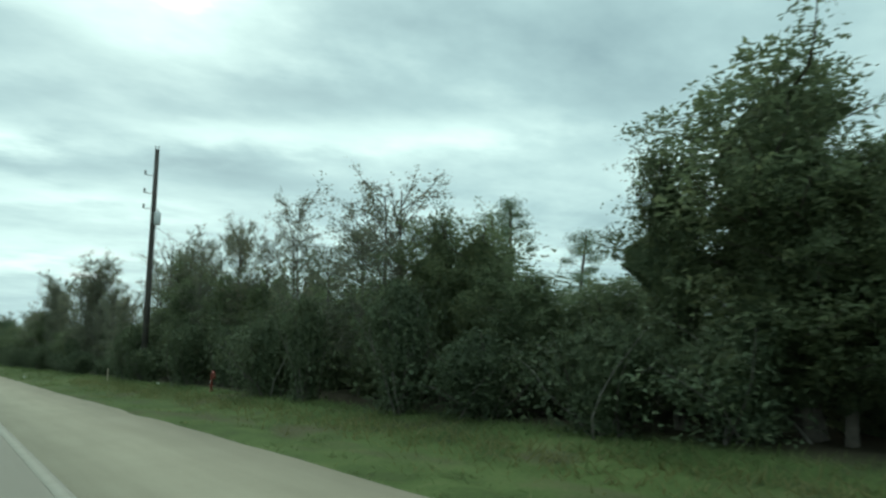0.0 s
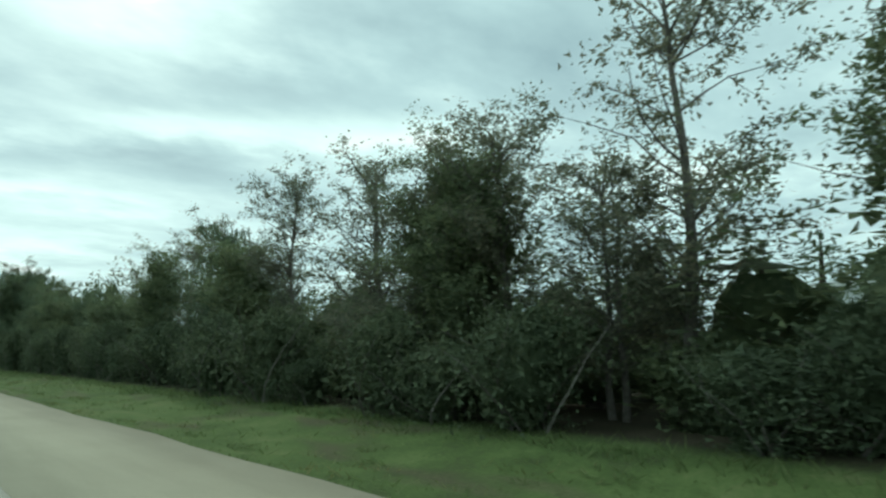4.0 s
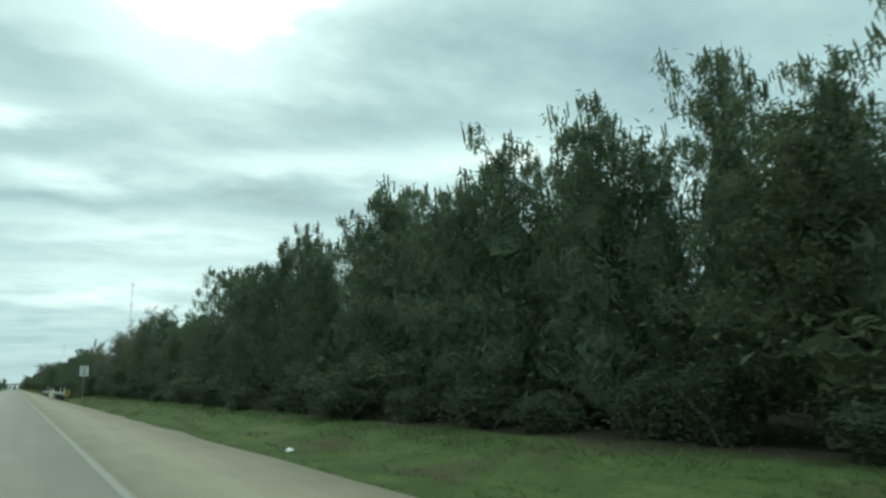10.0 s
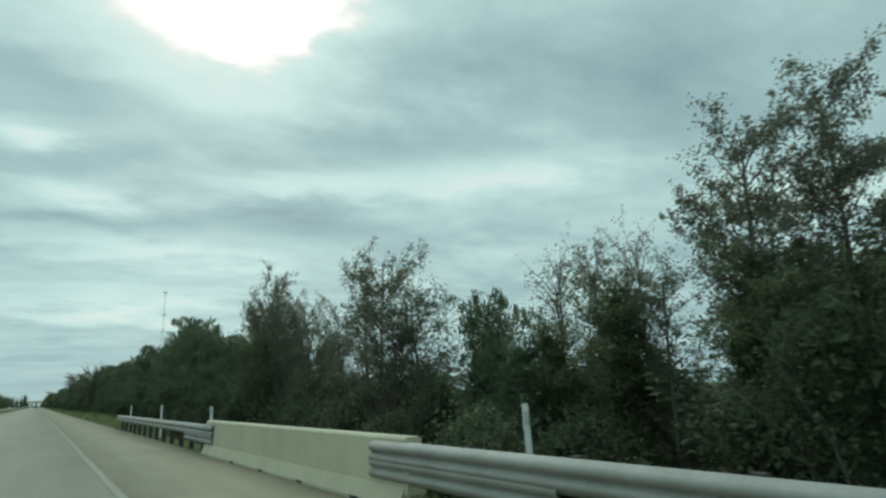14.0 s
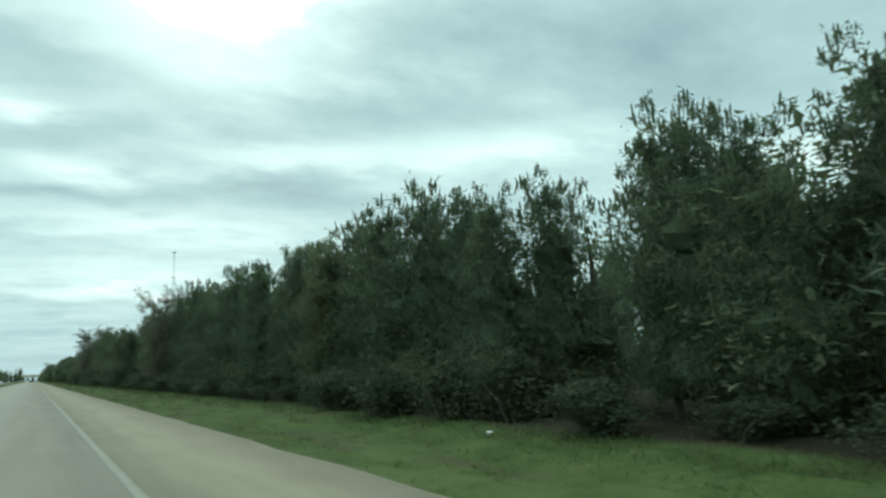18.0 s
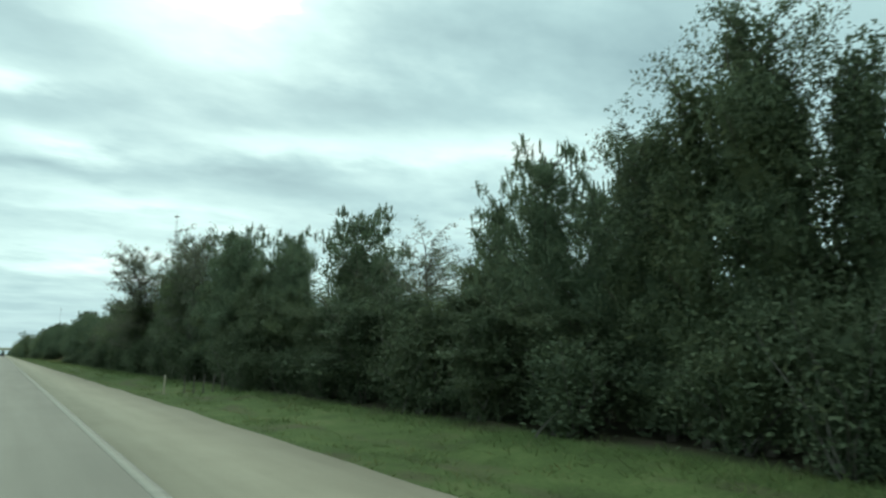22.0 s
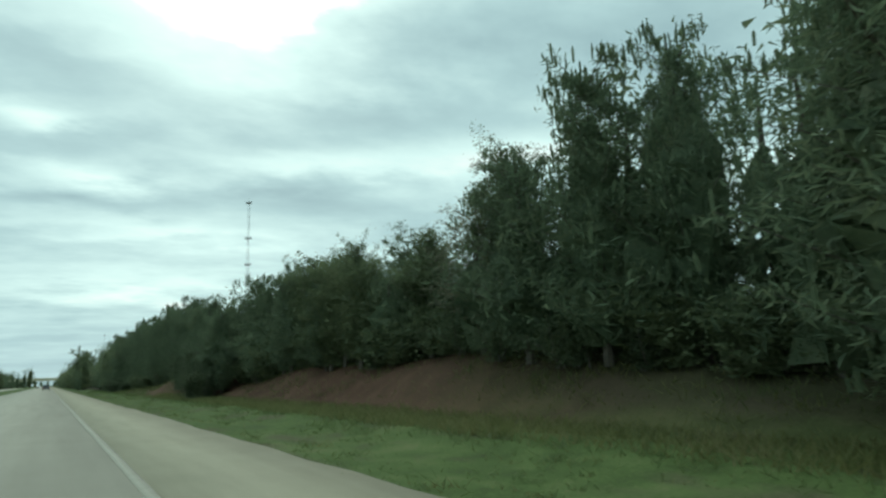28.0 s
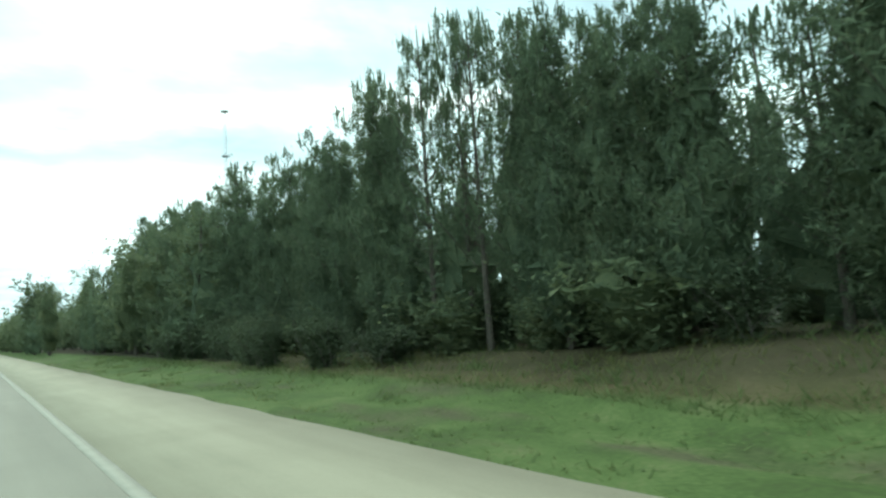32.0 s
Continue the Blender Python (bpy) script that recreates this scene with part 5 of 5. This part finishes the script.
def make_utility_pole():
    root = empty("utility_pole", "dark tarred wooden utility pole with insulators and a grey transformer can", "utility pole")
    part("shaft", tube(bmesh.new(), [(0, 0, 0), (0.02, 0, 5), (0.04, 0, 10), (0.05, 0, 13.85)], [0.19, 0.17, 0.145, 0.125], 12), POLE_WOOD_POST_SHADE, root, smooth=True)
    for z in (12.2, 11.1, 10.15):
        arm = part("bracket", tube(bmesh.new(), [(0, 0.02, z), (-0.30, 0.05, z), (-0.52, 0.05, z + 0.02)], [0.022, 0.022, 0.02], 6), POST_STEEL, root, "steel stand-off bracket")
        bm = bmesh.new()
        for k in range(4):
            tube(bm, [(-0.52, 0.05, z + 0.07 * k), (-0.52, 0.05, z + 0.035 + 0.07 * k), (-0.52, 0.05, z + 0.06 + 0.07 * k)], [0.045, 0.075, 0.04], 8)
        child(part("insulator", bm, PORCELAIN, None, "grey ribbed insulator"), arm)
    for dx in (-0.09, 0.09):
        part("top_pin", tube(bmesh.new(), [(0.05 + dx, 0, 13.75), (0.05 + dx, 0, 14.0), (0.05 + dx, 0, 14.08)], [0.02, 0.035, 0.03], 6), PORCELAIN, root)
    can = part("transformer", tube(bmesh.new(), [(0.24, -0.12, 9.2), (0.24, -0.12, 9.26), (0.24, -0.12, 9.9), (0.24, -0.12, 9.98)], [0.17, 0.2, 0.2, 0.15], 14), CAN_GREY, root, "grey transformer can", True)
    child(part("bushing", tube(bmesh.new(), [(0.24, -0.12, 9.98), (0.24, -0.12, 10.16)], [0.04, 0.03], 7), PORCELAIN, None), can)
    part("ground_wire", tube(bmesh.new(), [(0.17, -0.08, 9.2), (0.25, -0.1, 8.6), (0.19, -0.06, 8.2)], [0.012, 0.012, 0.012], 4), SIGN_BLACK, root)
    sag = [(0.2 + 12 * k / 8, 6 * k / 8, 9.1 - 3.0 * k / 8 - 1.6 * (1 - (k / 4 - 1) ** 2) * 0.4) for k in range(9)]
    part("service_wire", tube(bmesh.new(), sag, [0.012] * 9, 4), SIGN_BLACK, root)
    part("tag", box(0.006, 0.08, 0.16, (-0.185, 0.0, 1.9)), WHITE_PLASTIC, root)
    root.location = (9.5, 39.0, float(ground_z(9.5, 39)) - 0.1)


make_utility_pole()

# ---------------- metal building behind the trees ----------------


def make_shed():
    root = empty("metal_building", "long pale metal-clad building with a low sheet roof behind trees", "building")
    length, depth, eave, ridge = 84.0, 34.0, 8.5, 10.2
    bm = bmesh.new()
    box(0.2, length, eave, (0, 0, eave / 2), bm=bm)
    part("wall", bm, SHED_WALL, root)
    part("wall", box(0.2, length, eave, (depth, 0, eave / 2)), SHED_WALL, root)
    for sy in (-1, 1):
        bm = bmesh.new()
        a = [bm.verts.new(p) for p in ((0, 0, 0), (depth, 0, 0), (depth, 0, eave), (depth / 2, 0, ridge), (0, 0, eave))]
        f = bm.faces.new(a)
        g = bmesh.ops.extrude_face_region(bm, geom=[f])
        bmesh.ops.translate(bm, vec=(0, 0.2, 0), verts=[v for v in g["geom"] if isinstance(v, bmesh.types.BMVert)])
        bmesh.ops.translate(bm, vec=(0, sy * length / 2 - 0.1, 0), verts=bm.verts)
        part("gable", bm, SHED_WALL, root)
    slope = math.atan2(ridge - eave, depth / 2)
    span = math.hypot(ridge - eave, depth / 2) + 0.5
    for sx in (-1, 1):
        roof = part("roof", box(span, length + 0.8, 0.08), SHED_ROOF, root)
        roof.matrix_basis = Matrix.Translation((depth / 2 + sx * (depth / 4 + 0.15), 0, (eave + ridge) / 2 + 0.06)) @ Matrix.Rotation(sx * slope, 4, "Y")
        me = None
        for k in range(43):
            seam = part("seam", box(span, 0.05, 0.06, (0, 0, 0.06)), SHED_ROOF, roof) if me is None else child(new("seam", me), roof)
            me = seam.data
            seam.location = (0, -length / 2 + length * k / 42, 0)
    part("fascia", box(0.12, length + 0.8, 0.42, (-0.45, 0, eave - 0.15)), WHITE_PLASTIC, root, "white eave trim")
    me = None
    for k in range(140):
        rib = part("wall_rib", box(0.05, 0.08, eave - 0.4, (-0.11, 0, eave / 2 - 0.2)), SHED_WALL, root) if me is None else child(new("wall_rib", me), root)
        me = rib.data
        rib.location = (0, -length / 2 + 0.3 + length * k / 140, 0)
    root.matrix_world = pose(68.5, 78, 0.05, 0, 0, -12)


make_shed()

# ---------------- bridge rails, markers and the speed sign ----------------
RAIL_X = 4.45


def w_beam(y0, y1):
    """The corrugated steel beam of a guardrail, facing the road."""
    profile = [(0.03, 0.47), (0.0, 0.485), (-0.05, 0.51), (-0.08, 0.545), (-0.08, 0.575), (-0.05, 0.605), (0.0, 0.625), (-0.05, 0.65), (-0.08, 0.68), (-0.08, 0.71), (-0.05, 0.745), (0.0, 0.77), (0.03, 0.785)]
    bm = bmesh.new()
    rows = []
    for y in np.arange(y0, y1 + 0.01, (y1 - y0) / 12):
        rows.append([bm.verts.new((px, y, pz)) for px, pz in profile])
    for a, b in zip(rows, rows[1:]):
        for k in range(len(profile) - 1):
            bm.faces.new((a[k], a[k + 1], b[k + 1], b[k]))
    g = bmesh.ops.extrude_face_region(bm, geom=bm.faces[:])
    bmesh.ops.translate(bm, vec=(0.012, 0, 0), verts=[v for v in g["geom"] if isinstance(v, bmesh.types.BMVert)])
    return bm


def make_guardrail(y0, y1, label):
    root = empty("guardrail", label, "guardrail", "bridge guardrails")
    part("beam", w_beam(y0, y1), ZINC, root, "corrugated galvanised beam", True)
    low0, low1 = (y1 - 4.2, y1) if y0 < 350 else (y0, y0 + 4.2)    # third wave beside the parapet
    wave = w_beam(low0, low1)
    bmesh.ops.translate(wave, vec=(0.004, 0, -0.2), verts=wave.verts)
    part("transition_beam", wave, ZINC, root, "lower wave of the beam beside the parapet", True)
    me = mb = None
    # posts and blocks coloured dark for the shade behind the beam
    for y in np.arange(y0 + 0.5, y1 - 0.2, 1.905):
        post = part("post", box(0.15, 0.11, 1.15, (0.24, 0, 0.17), 0.012), POLE_WOOD_POST_SHADE, root) if me is None else child(new("post", me), root)
        me = post.data
        post.location = (0, y, 0)
        block = part("spacer_block", box(0.13, 0.12, 0.34, (0.098, 0, 0.63), 0.01), POLE_WOOD_POST_SHADE, root) if mb is None else child(new("spacer_block", mb), root)
        mb = block.data
        block.location = (0, y, 0)
    root.location, root.scale = (RAIL_X, 0, 0.02 if y0 < 350 else -0.03), (1, 1, 1.13)
    return root


make_guardrail(321.2, 345.1, "galvanised steel guardrail with a square end before the parapet")
make_guardrail(355.6, 381.6, "galvanised steel guardrail running on after the parapet")


def make_parapet():
    root = empty("bridge_parapet", "pale cream concrete bridge parapet with drain slots at its foot", "parapet")
    bm = bmesh.new()
    section = [(-0.12, -0.3), (-0.12, 0.08), (-0.03, 0.30), (0.0, 0.86), (0.03, 0.89), (0.24, 0.89), (0.27, 0.86), (0.27, -0.3)]
    face = bm.faces.new([bm.verts.new((x, 0, z)) for x, z in section])
    g = bmesh.ops.extrude_face_region(bm, geom=[face])
    bmesh.ops.translate(bm, vec=(0, 12.6, 0), verts=[v for v in g["geom"] if isinstance(v, bmesh.types.BMVert)])
    bmesh.ops.recalc_face_normals(bm, faces=bm.faces)
    part("wall", bm, CONCRETE, root)
    me = None
    # black blocks on the face paint the dark inside the drain openings
    for k in range(4):
        slot = part("drain_slot", box(0.02, 0.3, 0.07, (-0.113, 0, 0.045)), SIGN_BLACK, root, "black block for the shade inside a drain slot") if me is None else child(new("drain_slot", me), root)
        me = slot.data
        slot.location = (0, 1.5 + 2.5 * k, 0)
    part("end_cap", box(0.3, 0.16, 0.5, (0.10, -0.09, 0.45), 0.03), CONCRETE, root)
    root.location, root.scale = (RAIL_X + 0.02, 344.1, -0.05), (1, 1, 1.15)


make_parapet()


def make_terminal():
    """The blunt end of the first rail, with its striped marker plate."""
    root = empty("rail_terminal", "pale grey guardrail end terminal with yellow and black striped marker", "guardrail end")
    part("box_beam", box(0.16, 1.7, 0.36, (0.02, 1.2, 0.67), 0.02), CAN_GREY, root)
    part("impact_head", box(0.34, 0.5, 0.48, (0.05, 0.32, 0.68), 0.03), CAN_GREY, root)
    # holes are not cut: black blocks give the shade inside them
    for y in (0.6, 1.5):
        part("bolt_hole", box(0.01, 0.06, 0.06 if y > 1 else 0.18, (-0.126 if y < 1 else -0.066, y, 0.69)), SIGN_BLACK, root)
    plate = part("marker_plate", box(0.52, 0.012, 0.58, (0.22, 0.045, 0.72), 0.004), SIGN_YELLOW, root, "yellow and black striped plate")
    for k in range(-2, 3):
        bm = bmesh.new()
        lo, hi, w, c = 0.435, 1.005, 0.055, k * 0.21 + 0.22
        quad = [(c - 0.285 - w, lo), (c - 0.285 + w, lo), (c + 0.285 + w, hi), (c + 0.285 - w, hi)]
        bm.faces.new([bm.verts.new((x, 0.035, z)) for x, z in quad])
        for nrm, at in (((-1, 0, 0), (-0.035, 0, 0)), ((1, 0, 0), (0.475, 0, 0))):
            bmesh.ops.bisect_plane(bm, geom=bm.verts[:] + bm.edges[:] + bm.faces[:], plane_co=at, plane_no=nrm, clear_outer=True)
        if len(bm.faces):
            g = bmesh.ops.extrude_face_region(bm, geom=bm.faces[:])
            bmesh.ops.translate(bm, vec=(0, 0.003, 0), verts=[v for v in g["geom"] if isinstance(v, bmesh.types.BMVert)])
            child(part("stripe", bm, SIGN_BLACK, None, "black diagonal stripe"), plate)
        else:
            bm.free()
    for y in (0.5, 2.3):
        part("post", box(0.14, 0.12, 1.2, (0.22, y, 0.2), 0.012), GREY_WOOD, root)
    part("foot_strut", box(0.12, 1.9, 0.1, (0.12, 1.3, 0.06), 0.02), ZINC, root)
    root.location, root.scale = (RAIL_X, 319.1, 0.03), (1, 1, 1.1)


make_terminal()


def make_delineators():
    for y, x, high in ((333.9, 5.2, 1.6), (342.2, 5.2, 1.6), (358.8, 5.1, 1.55), (369.3, 5.1, 1.6), (381.2, 5.1, 1.6)):
        root = empty("delineator_post", "white flexible delineator post behind the guardrail", "marker post", "delineator posts")
        part("blade", box(0.10, 0.022, high, (0, 0, high / 2 - 0.1), 0.008), WHITE_PLASTIC, root)
        part("reflector", box(0.075, 0.006, 0.16, (0, -0.0145, high - 0.28)), CAN_GREY, root)
        root.location = (x, y, float(ground_z(x, y)))
        root.rotation_euler = (radians(((y * 7) % 5) - 2), radians(((y * 3) % 5) - 3), 0)


make_delineators()


def letters(text, size, mat, parent, at):
    cu = bpy.data.curves.new("lettering", "FONT")
    cu.body, cu.size, cu.align_x, cu.align_y, cu.extrude = text, size, "CENTER", "CENTER", 0.001
    cu.space_character, cu.offset = 1.08, size * 0.022
    holder = new("lettering", cu)
    bpy.context.view_layer.update()
    me = bpy.data.meshes.new_from_object(holder.evaluated_get(bpy.context.evaluated_depsgraph_get()))
    bpy.data.objects.remove(holder)
    me.materials.append(mat)
    ob = child(new("lettering", me), parent)
    ob.matrix_basis = Matrix.Translation(at) @ pose(0, 0, 0, 90, 0, 0)
    return ob


def make_speed_sign():
    root = empty("speed_limit_sign", "white rectangular speed limit 55 sign on a thin steel post", "road sign")
    w, hgt, low = 0.9, 1.18, 2.68
    part("post", box(0.07, 0.05, 4.2, (0, 0.04, 1.75), 0.006), POST_STEEL, root)
    plate = part("panel", box(w, 0.006, hgt, (0, 0, low + hgt / 2)), SIGN_WHITE, root)
    for x, z, sx, sz in ((0, low + 0.03, w - 0.05, 0.018), (0, low + hgt - 0.03, w - 0.05, 0.018), (-w / 2 + 0.03, low + hgt / 2, 0.018, hgt - 0.045), (w / 2 - 0.03, low + hgt / 2, 0.018, hgt - 0.045)):
        child(part("border", box(sx, 0.003, sz, (x, -0.0048, z)), SIGN_BLACK, None), plate)
    for text, size, z in (("SPEED", 0.23, low + 0.97), ("LIMIT", 0.23, low + 0.72), ("55", 0.54, low + 0.33)):
        letters(text, size, SIGN_BLACK, plate, (0, -0.0055, z))
    for z in (low + 0.12, low + hgt - 0.12):
        child(part("bolt", tube(bmesh.new(), [(0, -0.012, z), (0, 0.01, z)], [0.014, 0.014], 8), ZINC, None), plate)
    root.location = (6.3, 322.3, float(ground_z(6.3, 322.3)) + 0.05)
    root.rotation_euler = (0, 0, radians(1.5))


make_speed_sign()

# ---------------- fence, stakes, litter ----------------


def make_fence():
    root = empty("wire_fence", "old grey wooden posts with sagging wire at the trees", "fence")
    spots = [(6.9 + 0.33 * k, 559.45 - 0.36 * k) for k in range(5)]
    for k, (x, y) in enumerate(spots):
        p = part("fence_post", tube(bmesh.new(), [(0, 0, -0.2), (0.01, 0, 0.5), (0.02, 0.01, 0.85)], [0.035, 0.032, 0.03], 8), BARK, root)
        p.location = (x, y, float(ground_z(x, y)))
        p.rotation_euler = (radians((k * 37) % 9 - 4), radians((k * 23) % 7 - 3), 0)
    for z in (0.32, 0.56, 0.78):
        part("wire", tube(bmesh.new(), [(x - 0.04, y, z - 0.02 * (k % 2) + float(ground_z(x, y))) for k, (x, y) in enumerate(spots)], [0.0013] * 5, 4), POLE_WOOD_POST_SHADE, root)


def make_stakes():
    for y, x, high in ((559.2, 5.95, 0.95), (41.6, 8.2, 0.85)):
        root = empty("survey_stake", "pale bare wooden stake standing in the grass", "stake", "wooden stakes")
        part("stake", box(0.07, 0.05, high, (0, 0, high / 2 - 0.08), 0.006), STAKE_WOOD, root)
        root.location = (x, y, float(ground_z(x, y)))


def make_litter():
    """Scraps of white rubbish in the grass."""
    for k, (x, y, size) in enumerate(((6.6, 175.2, 0.11), (5.0, 253.6, 0.1), (5.6, 57.8, 0.08), (6.4, 94.0, 0.07), (6.9, 521.5, 0.06), (5.1, 427.5, 0.1), (8.3, 443.0, 0.06), (7.6, 162.5, 0.1), (8.9, 33.5, 0.06))):
        rng = np.random.default_rng(300 + k)
        bm = bmesh.new()
        bmesh.ops.create_icosphere(bm, subdivisions=2, radius=size)
        for v in bm.verts:
            v.co = v.co * (1 + 0.3 * float(rng.normal()))
            v.co.z *= 0.55
        ob = part("litter", bm, LITTER)
        ob.location = (x, y, float(ground_z(x, y)) + 0.06 + size * 0.3)
        tagged(ob, "crumpled scrap of white rubbish lying in the grass", "litter", "roadside litter")


def make_vent_pipe():
    root = empty("vent_pipe", "rusty red steel vent pipe bent over at its top", "pipe")
    bend = [(0, 0, -0.15), (0, 0, 0.62)] + [(0, -0.15 + 0.15 * math.cos(a), 0.62 + 0.15 * math.sin(a)) for a in (0.5, 1.0, 1.57, 2.1, 2.6, 3.14)] + [(0, -0.3, 0.5)]
    part("pipe", tube(bmesh.new(), bend, [0.045] * len(bend), 10), RED_PAINT, root, smooth=True)
    part("flange", tube(bmesh.new(), [(0, 0, 0.22), (0, 0, 0.26)], [0.075, 0.075], 10), RED_PAINT, root)
    part("collar", tube(bmesh.new(), [(0, 0, -0.1), (0, 0, 0.06)], [0.09, 0.08], 10), RED_PAINT, root)
    part("tag", box(0.006, 0.05, 0.07, (-0.05, 0, 0.38)), WHITE_PLASTIC, root)
    root.location = (8.9, 25.8, float(ground_z(8.9, 25.8)))


make_fence()
make_stakes()
make_litter()
make_vent_pipe()

# ---------------- far ahead: masts, overpass, vehicles, a round oak ----------------


def make_mast(x, y, high, face, platforms):
    root = empty("radio_mast", "slim grey lattice radio mast above the treetops", "mast", "radio masts")
    legs = [(face * math.cos(a), face * math.sin(a)) for a in (0.5, 2.594, 4.689)]
    for lx, ly in legs:
        part("leg", tube(bmesh.new(), [(lx, ly, 0), (lx * 0.8, ly * 0.8, high)], [0.09, 0.07], 5), TOWER_STEEL, root)
    bm = bmesh.new()
    step = face * 2.4
    z, k = 0.0, 0
    while z + step < high:
        for i in range(3):
            a, b = legs[i], legs[(i + 1) % 3]
            if k % 2:
                a, b = b, a
            tube(bm, [(a[0], a[1], z), (b[0] * 0.97, b[1] * 0.97, z + step)], [0.035, 0.035], 3, False)
        z += step
        k += 1
    part("lattice", bm, TOWER_STEEL, root)
    for f in platforms:
        head = part("antenna_ring", tube(bmesh.new(), [(0, 0, high * f - 0.15), (0, 0, high * f + 0.15)], [face * 2.0, face * 2.0], 12), TOWER_STEEL, root)
        for i in range(6):
            a = i * 1.0472
            child(part("antenna", box(0.22, 0.22, 1.9, (face * 2.2 * math.cos(a), face * 2.2 * math.sin(a), high * f + 0.2), 0.02), PORCELAIN, None), head)
    part("rod", tube(bmesh.new(), [(0, 0, high), (0, 0, high + 3.0)], [0.05, 0.03], 5), TOWER_STEEL, root)
    root.location = (x, y, -0.1)


make_mast(115, 1115, 128, 1.0, (0.985, 0.78, 0.63))
make_mast(125, 2650, 136, 1.2, (0.97,))


def make_overpass():
    root = empty("overpass", "distant concrete road overpass crossing beyond the traffic", "bridge")
    part("deck", box(70, 11, 1.6, (-10, 0, 6.3), 0.05), CONCRETE, root)
    for sy in (-1, 1):
        part("parapet", box(70, 0.3, 0.9, (-10, sy * 5.3, 7.55), 0.03), CONCRETE, root)
    for x in (-13.5, 9.5):
        for dy in (-3, 3):
            part("column", tube(bmesh.new(), [(x, dy, -0.2), (x, dy, 5.7)], [0.55, 0.55], 12), CONCRETE, root)
    root.location = (0, 1340, 0)


make_overpass()


def make_vehicle(x, y, paint, label, turn=0, tall=1.75, name="sport_utility_car"):
    root = empty(name, label, "car", "cars far ahead")
    bm = bmesh.new()
    side = [(-2.3, 0.42), (-2.32, 0.95), (-2.2, 1.08), (-1.98, tall - 0.12), (-1.8, tall), (0.3, tall), (0.55, tall - 0.08), (1.15, 1.12), (2.15, 0.98), (2.32, 0.8), (2.34, 0.42)]
    face = bm.faces.new([bm.verts.new((-0.92, py, pz)) for py, pz in side])
    g = bmesh.ops.extrude_face_region(bm, geom=[face])
    bmesh.ops.translate(bm, vec=(1.84, 0, 0), verts=[v for v in g["geom"] if isinstance(v, bmesh.types.BMVert)])
    for v in bm.verts:
        if v.co.z > 1.2:
            v.co.x *= 0.84
    bmesh.ops.recalc_face_normals(bm, faces=bm.faces)
    bmesh.ops.bevel(bm, geom=bm.edges[:], offset=0.05, segments=2, affect="EDGES")
    part("body", bm, paint, root, smooth=False)
    part("rear_window", box(1.3, 0.03, 0.45, (0, -2.12, tall - 0.42), 0.01, turn=None), GLASS_DARK, root)
    part("windscreen", box(1.36, 0.03, 0.5, (0, 0.92, tall - 0.38), 0.01), GLASS_DARK, root)
    for sx in (-1, 1):
        part("side_window", box(0.03, 2.3, 0.42, (sx * 0.87, -0.7, tall - 0.4), 0.01), GLASS_DARK, root)
        part("tail_light", box(0.16, 0.05, 0.4, (sx * 0.78, -2.31, 1.0), 0.015), LAMP_RED, root)
        part("headlight", box(0.32, 0.06, 0.16, (sx * 0.68, 2.31, 0.82), 0.02), PORCELAIN, root)
        for wy in (-1.4, 1.42):
            wheel = part("wheel", tube(bmesh.new(), [(sx * 0.72, wy, 0.36), (sx * 0.76, wy, 0.36), (sx * 0.92, wy, 0.36), (sx * 0.95, wy, 0.36)], [0.32, 0.36, 0.36, 0.31], 20), RUBBER, root, "black tyre")
            child(part("rim", tube(bmesh.new(), [(sx * 0.93, wy, 0.36), (sx * 0.965, wy, 0.36)], [0.21, 0.19], 14), ZINC, None), wheel)
    part("bumper", box(1.8, 0.14, 0.24, (0, -2.33, 0.52), 0.04), RUBBER, root)
    root.matrix_world = pose(x, y, 0, 0, 0, turn)


make_vehicle(-0.4, 905, DARK_PAINT, "dark sport utility car on the lane far ahead")
make_vehicle(-4.0, 1090, PALE_PAINT, "pale car on the inner lane in the distance", tall=1.5, name="saloon_car")
make_vehicle(-19.5, 1010, PALE_PAINT, "white car coming the other way in the distance", 180, name="oncoming_car")
slab("opposite_road", -26.0, -15.5, -60, 1272, ROAD, "pale concrete carriageway of the opposite direction", "road", thick=0.3)

OAK = Kind("round_oak", broad_shape(151, 5200, 0.2, 0.12, 0.25, narrow=2.4, core=0.85), LEAF, BARK, "broad round-headed dark oak beside the road far ahead", "tree", "")
OAK.place(pose(8.6, 884, -0.1) @ Matrix.Diagonal((0.95, 0.95, 1.0, 1)))
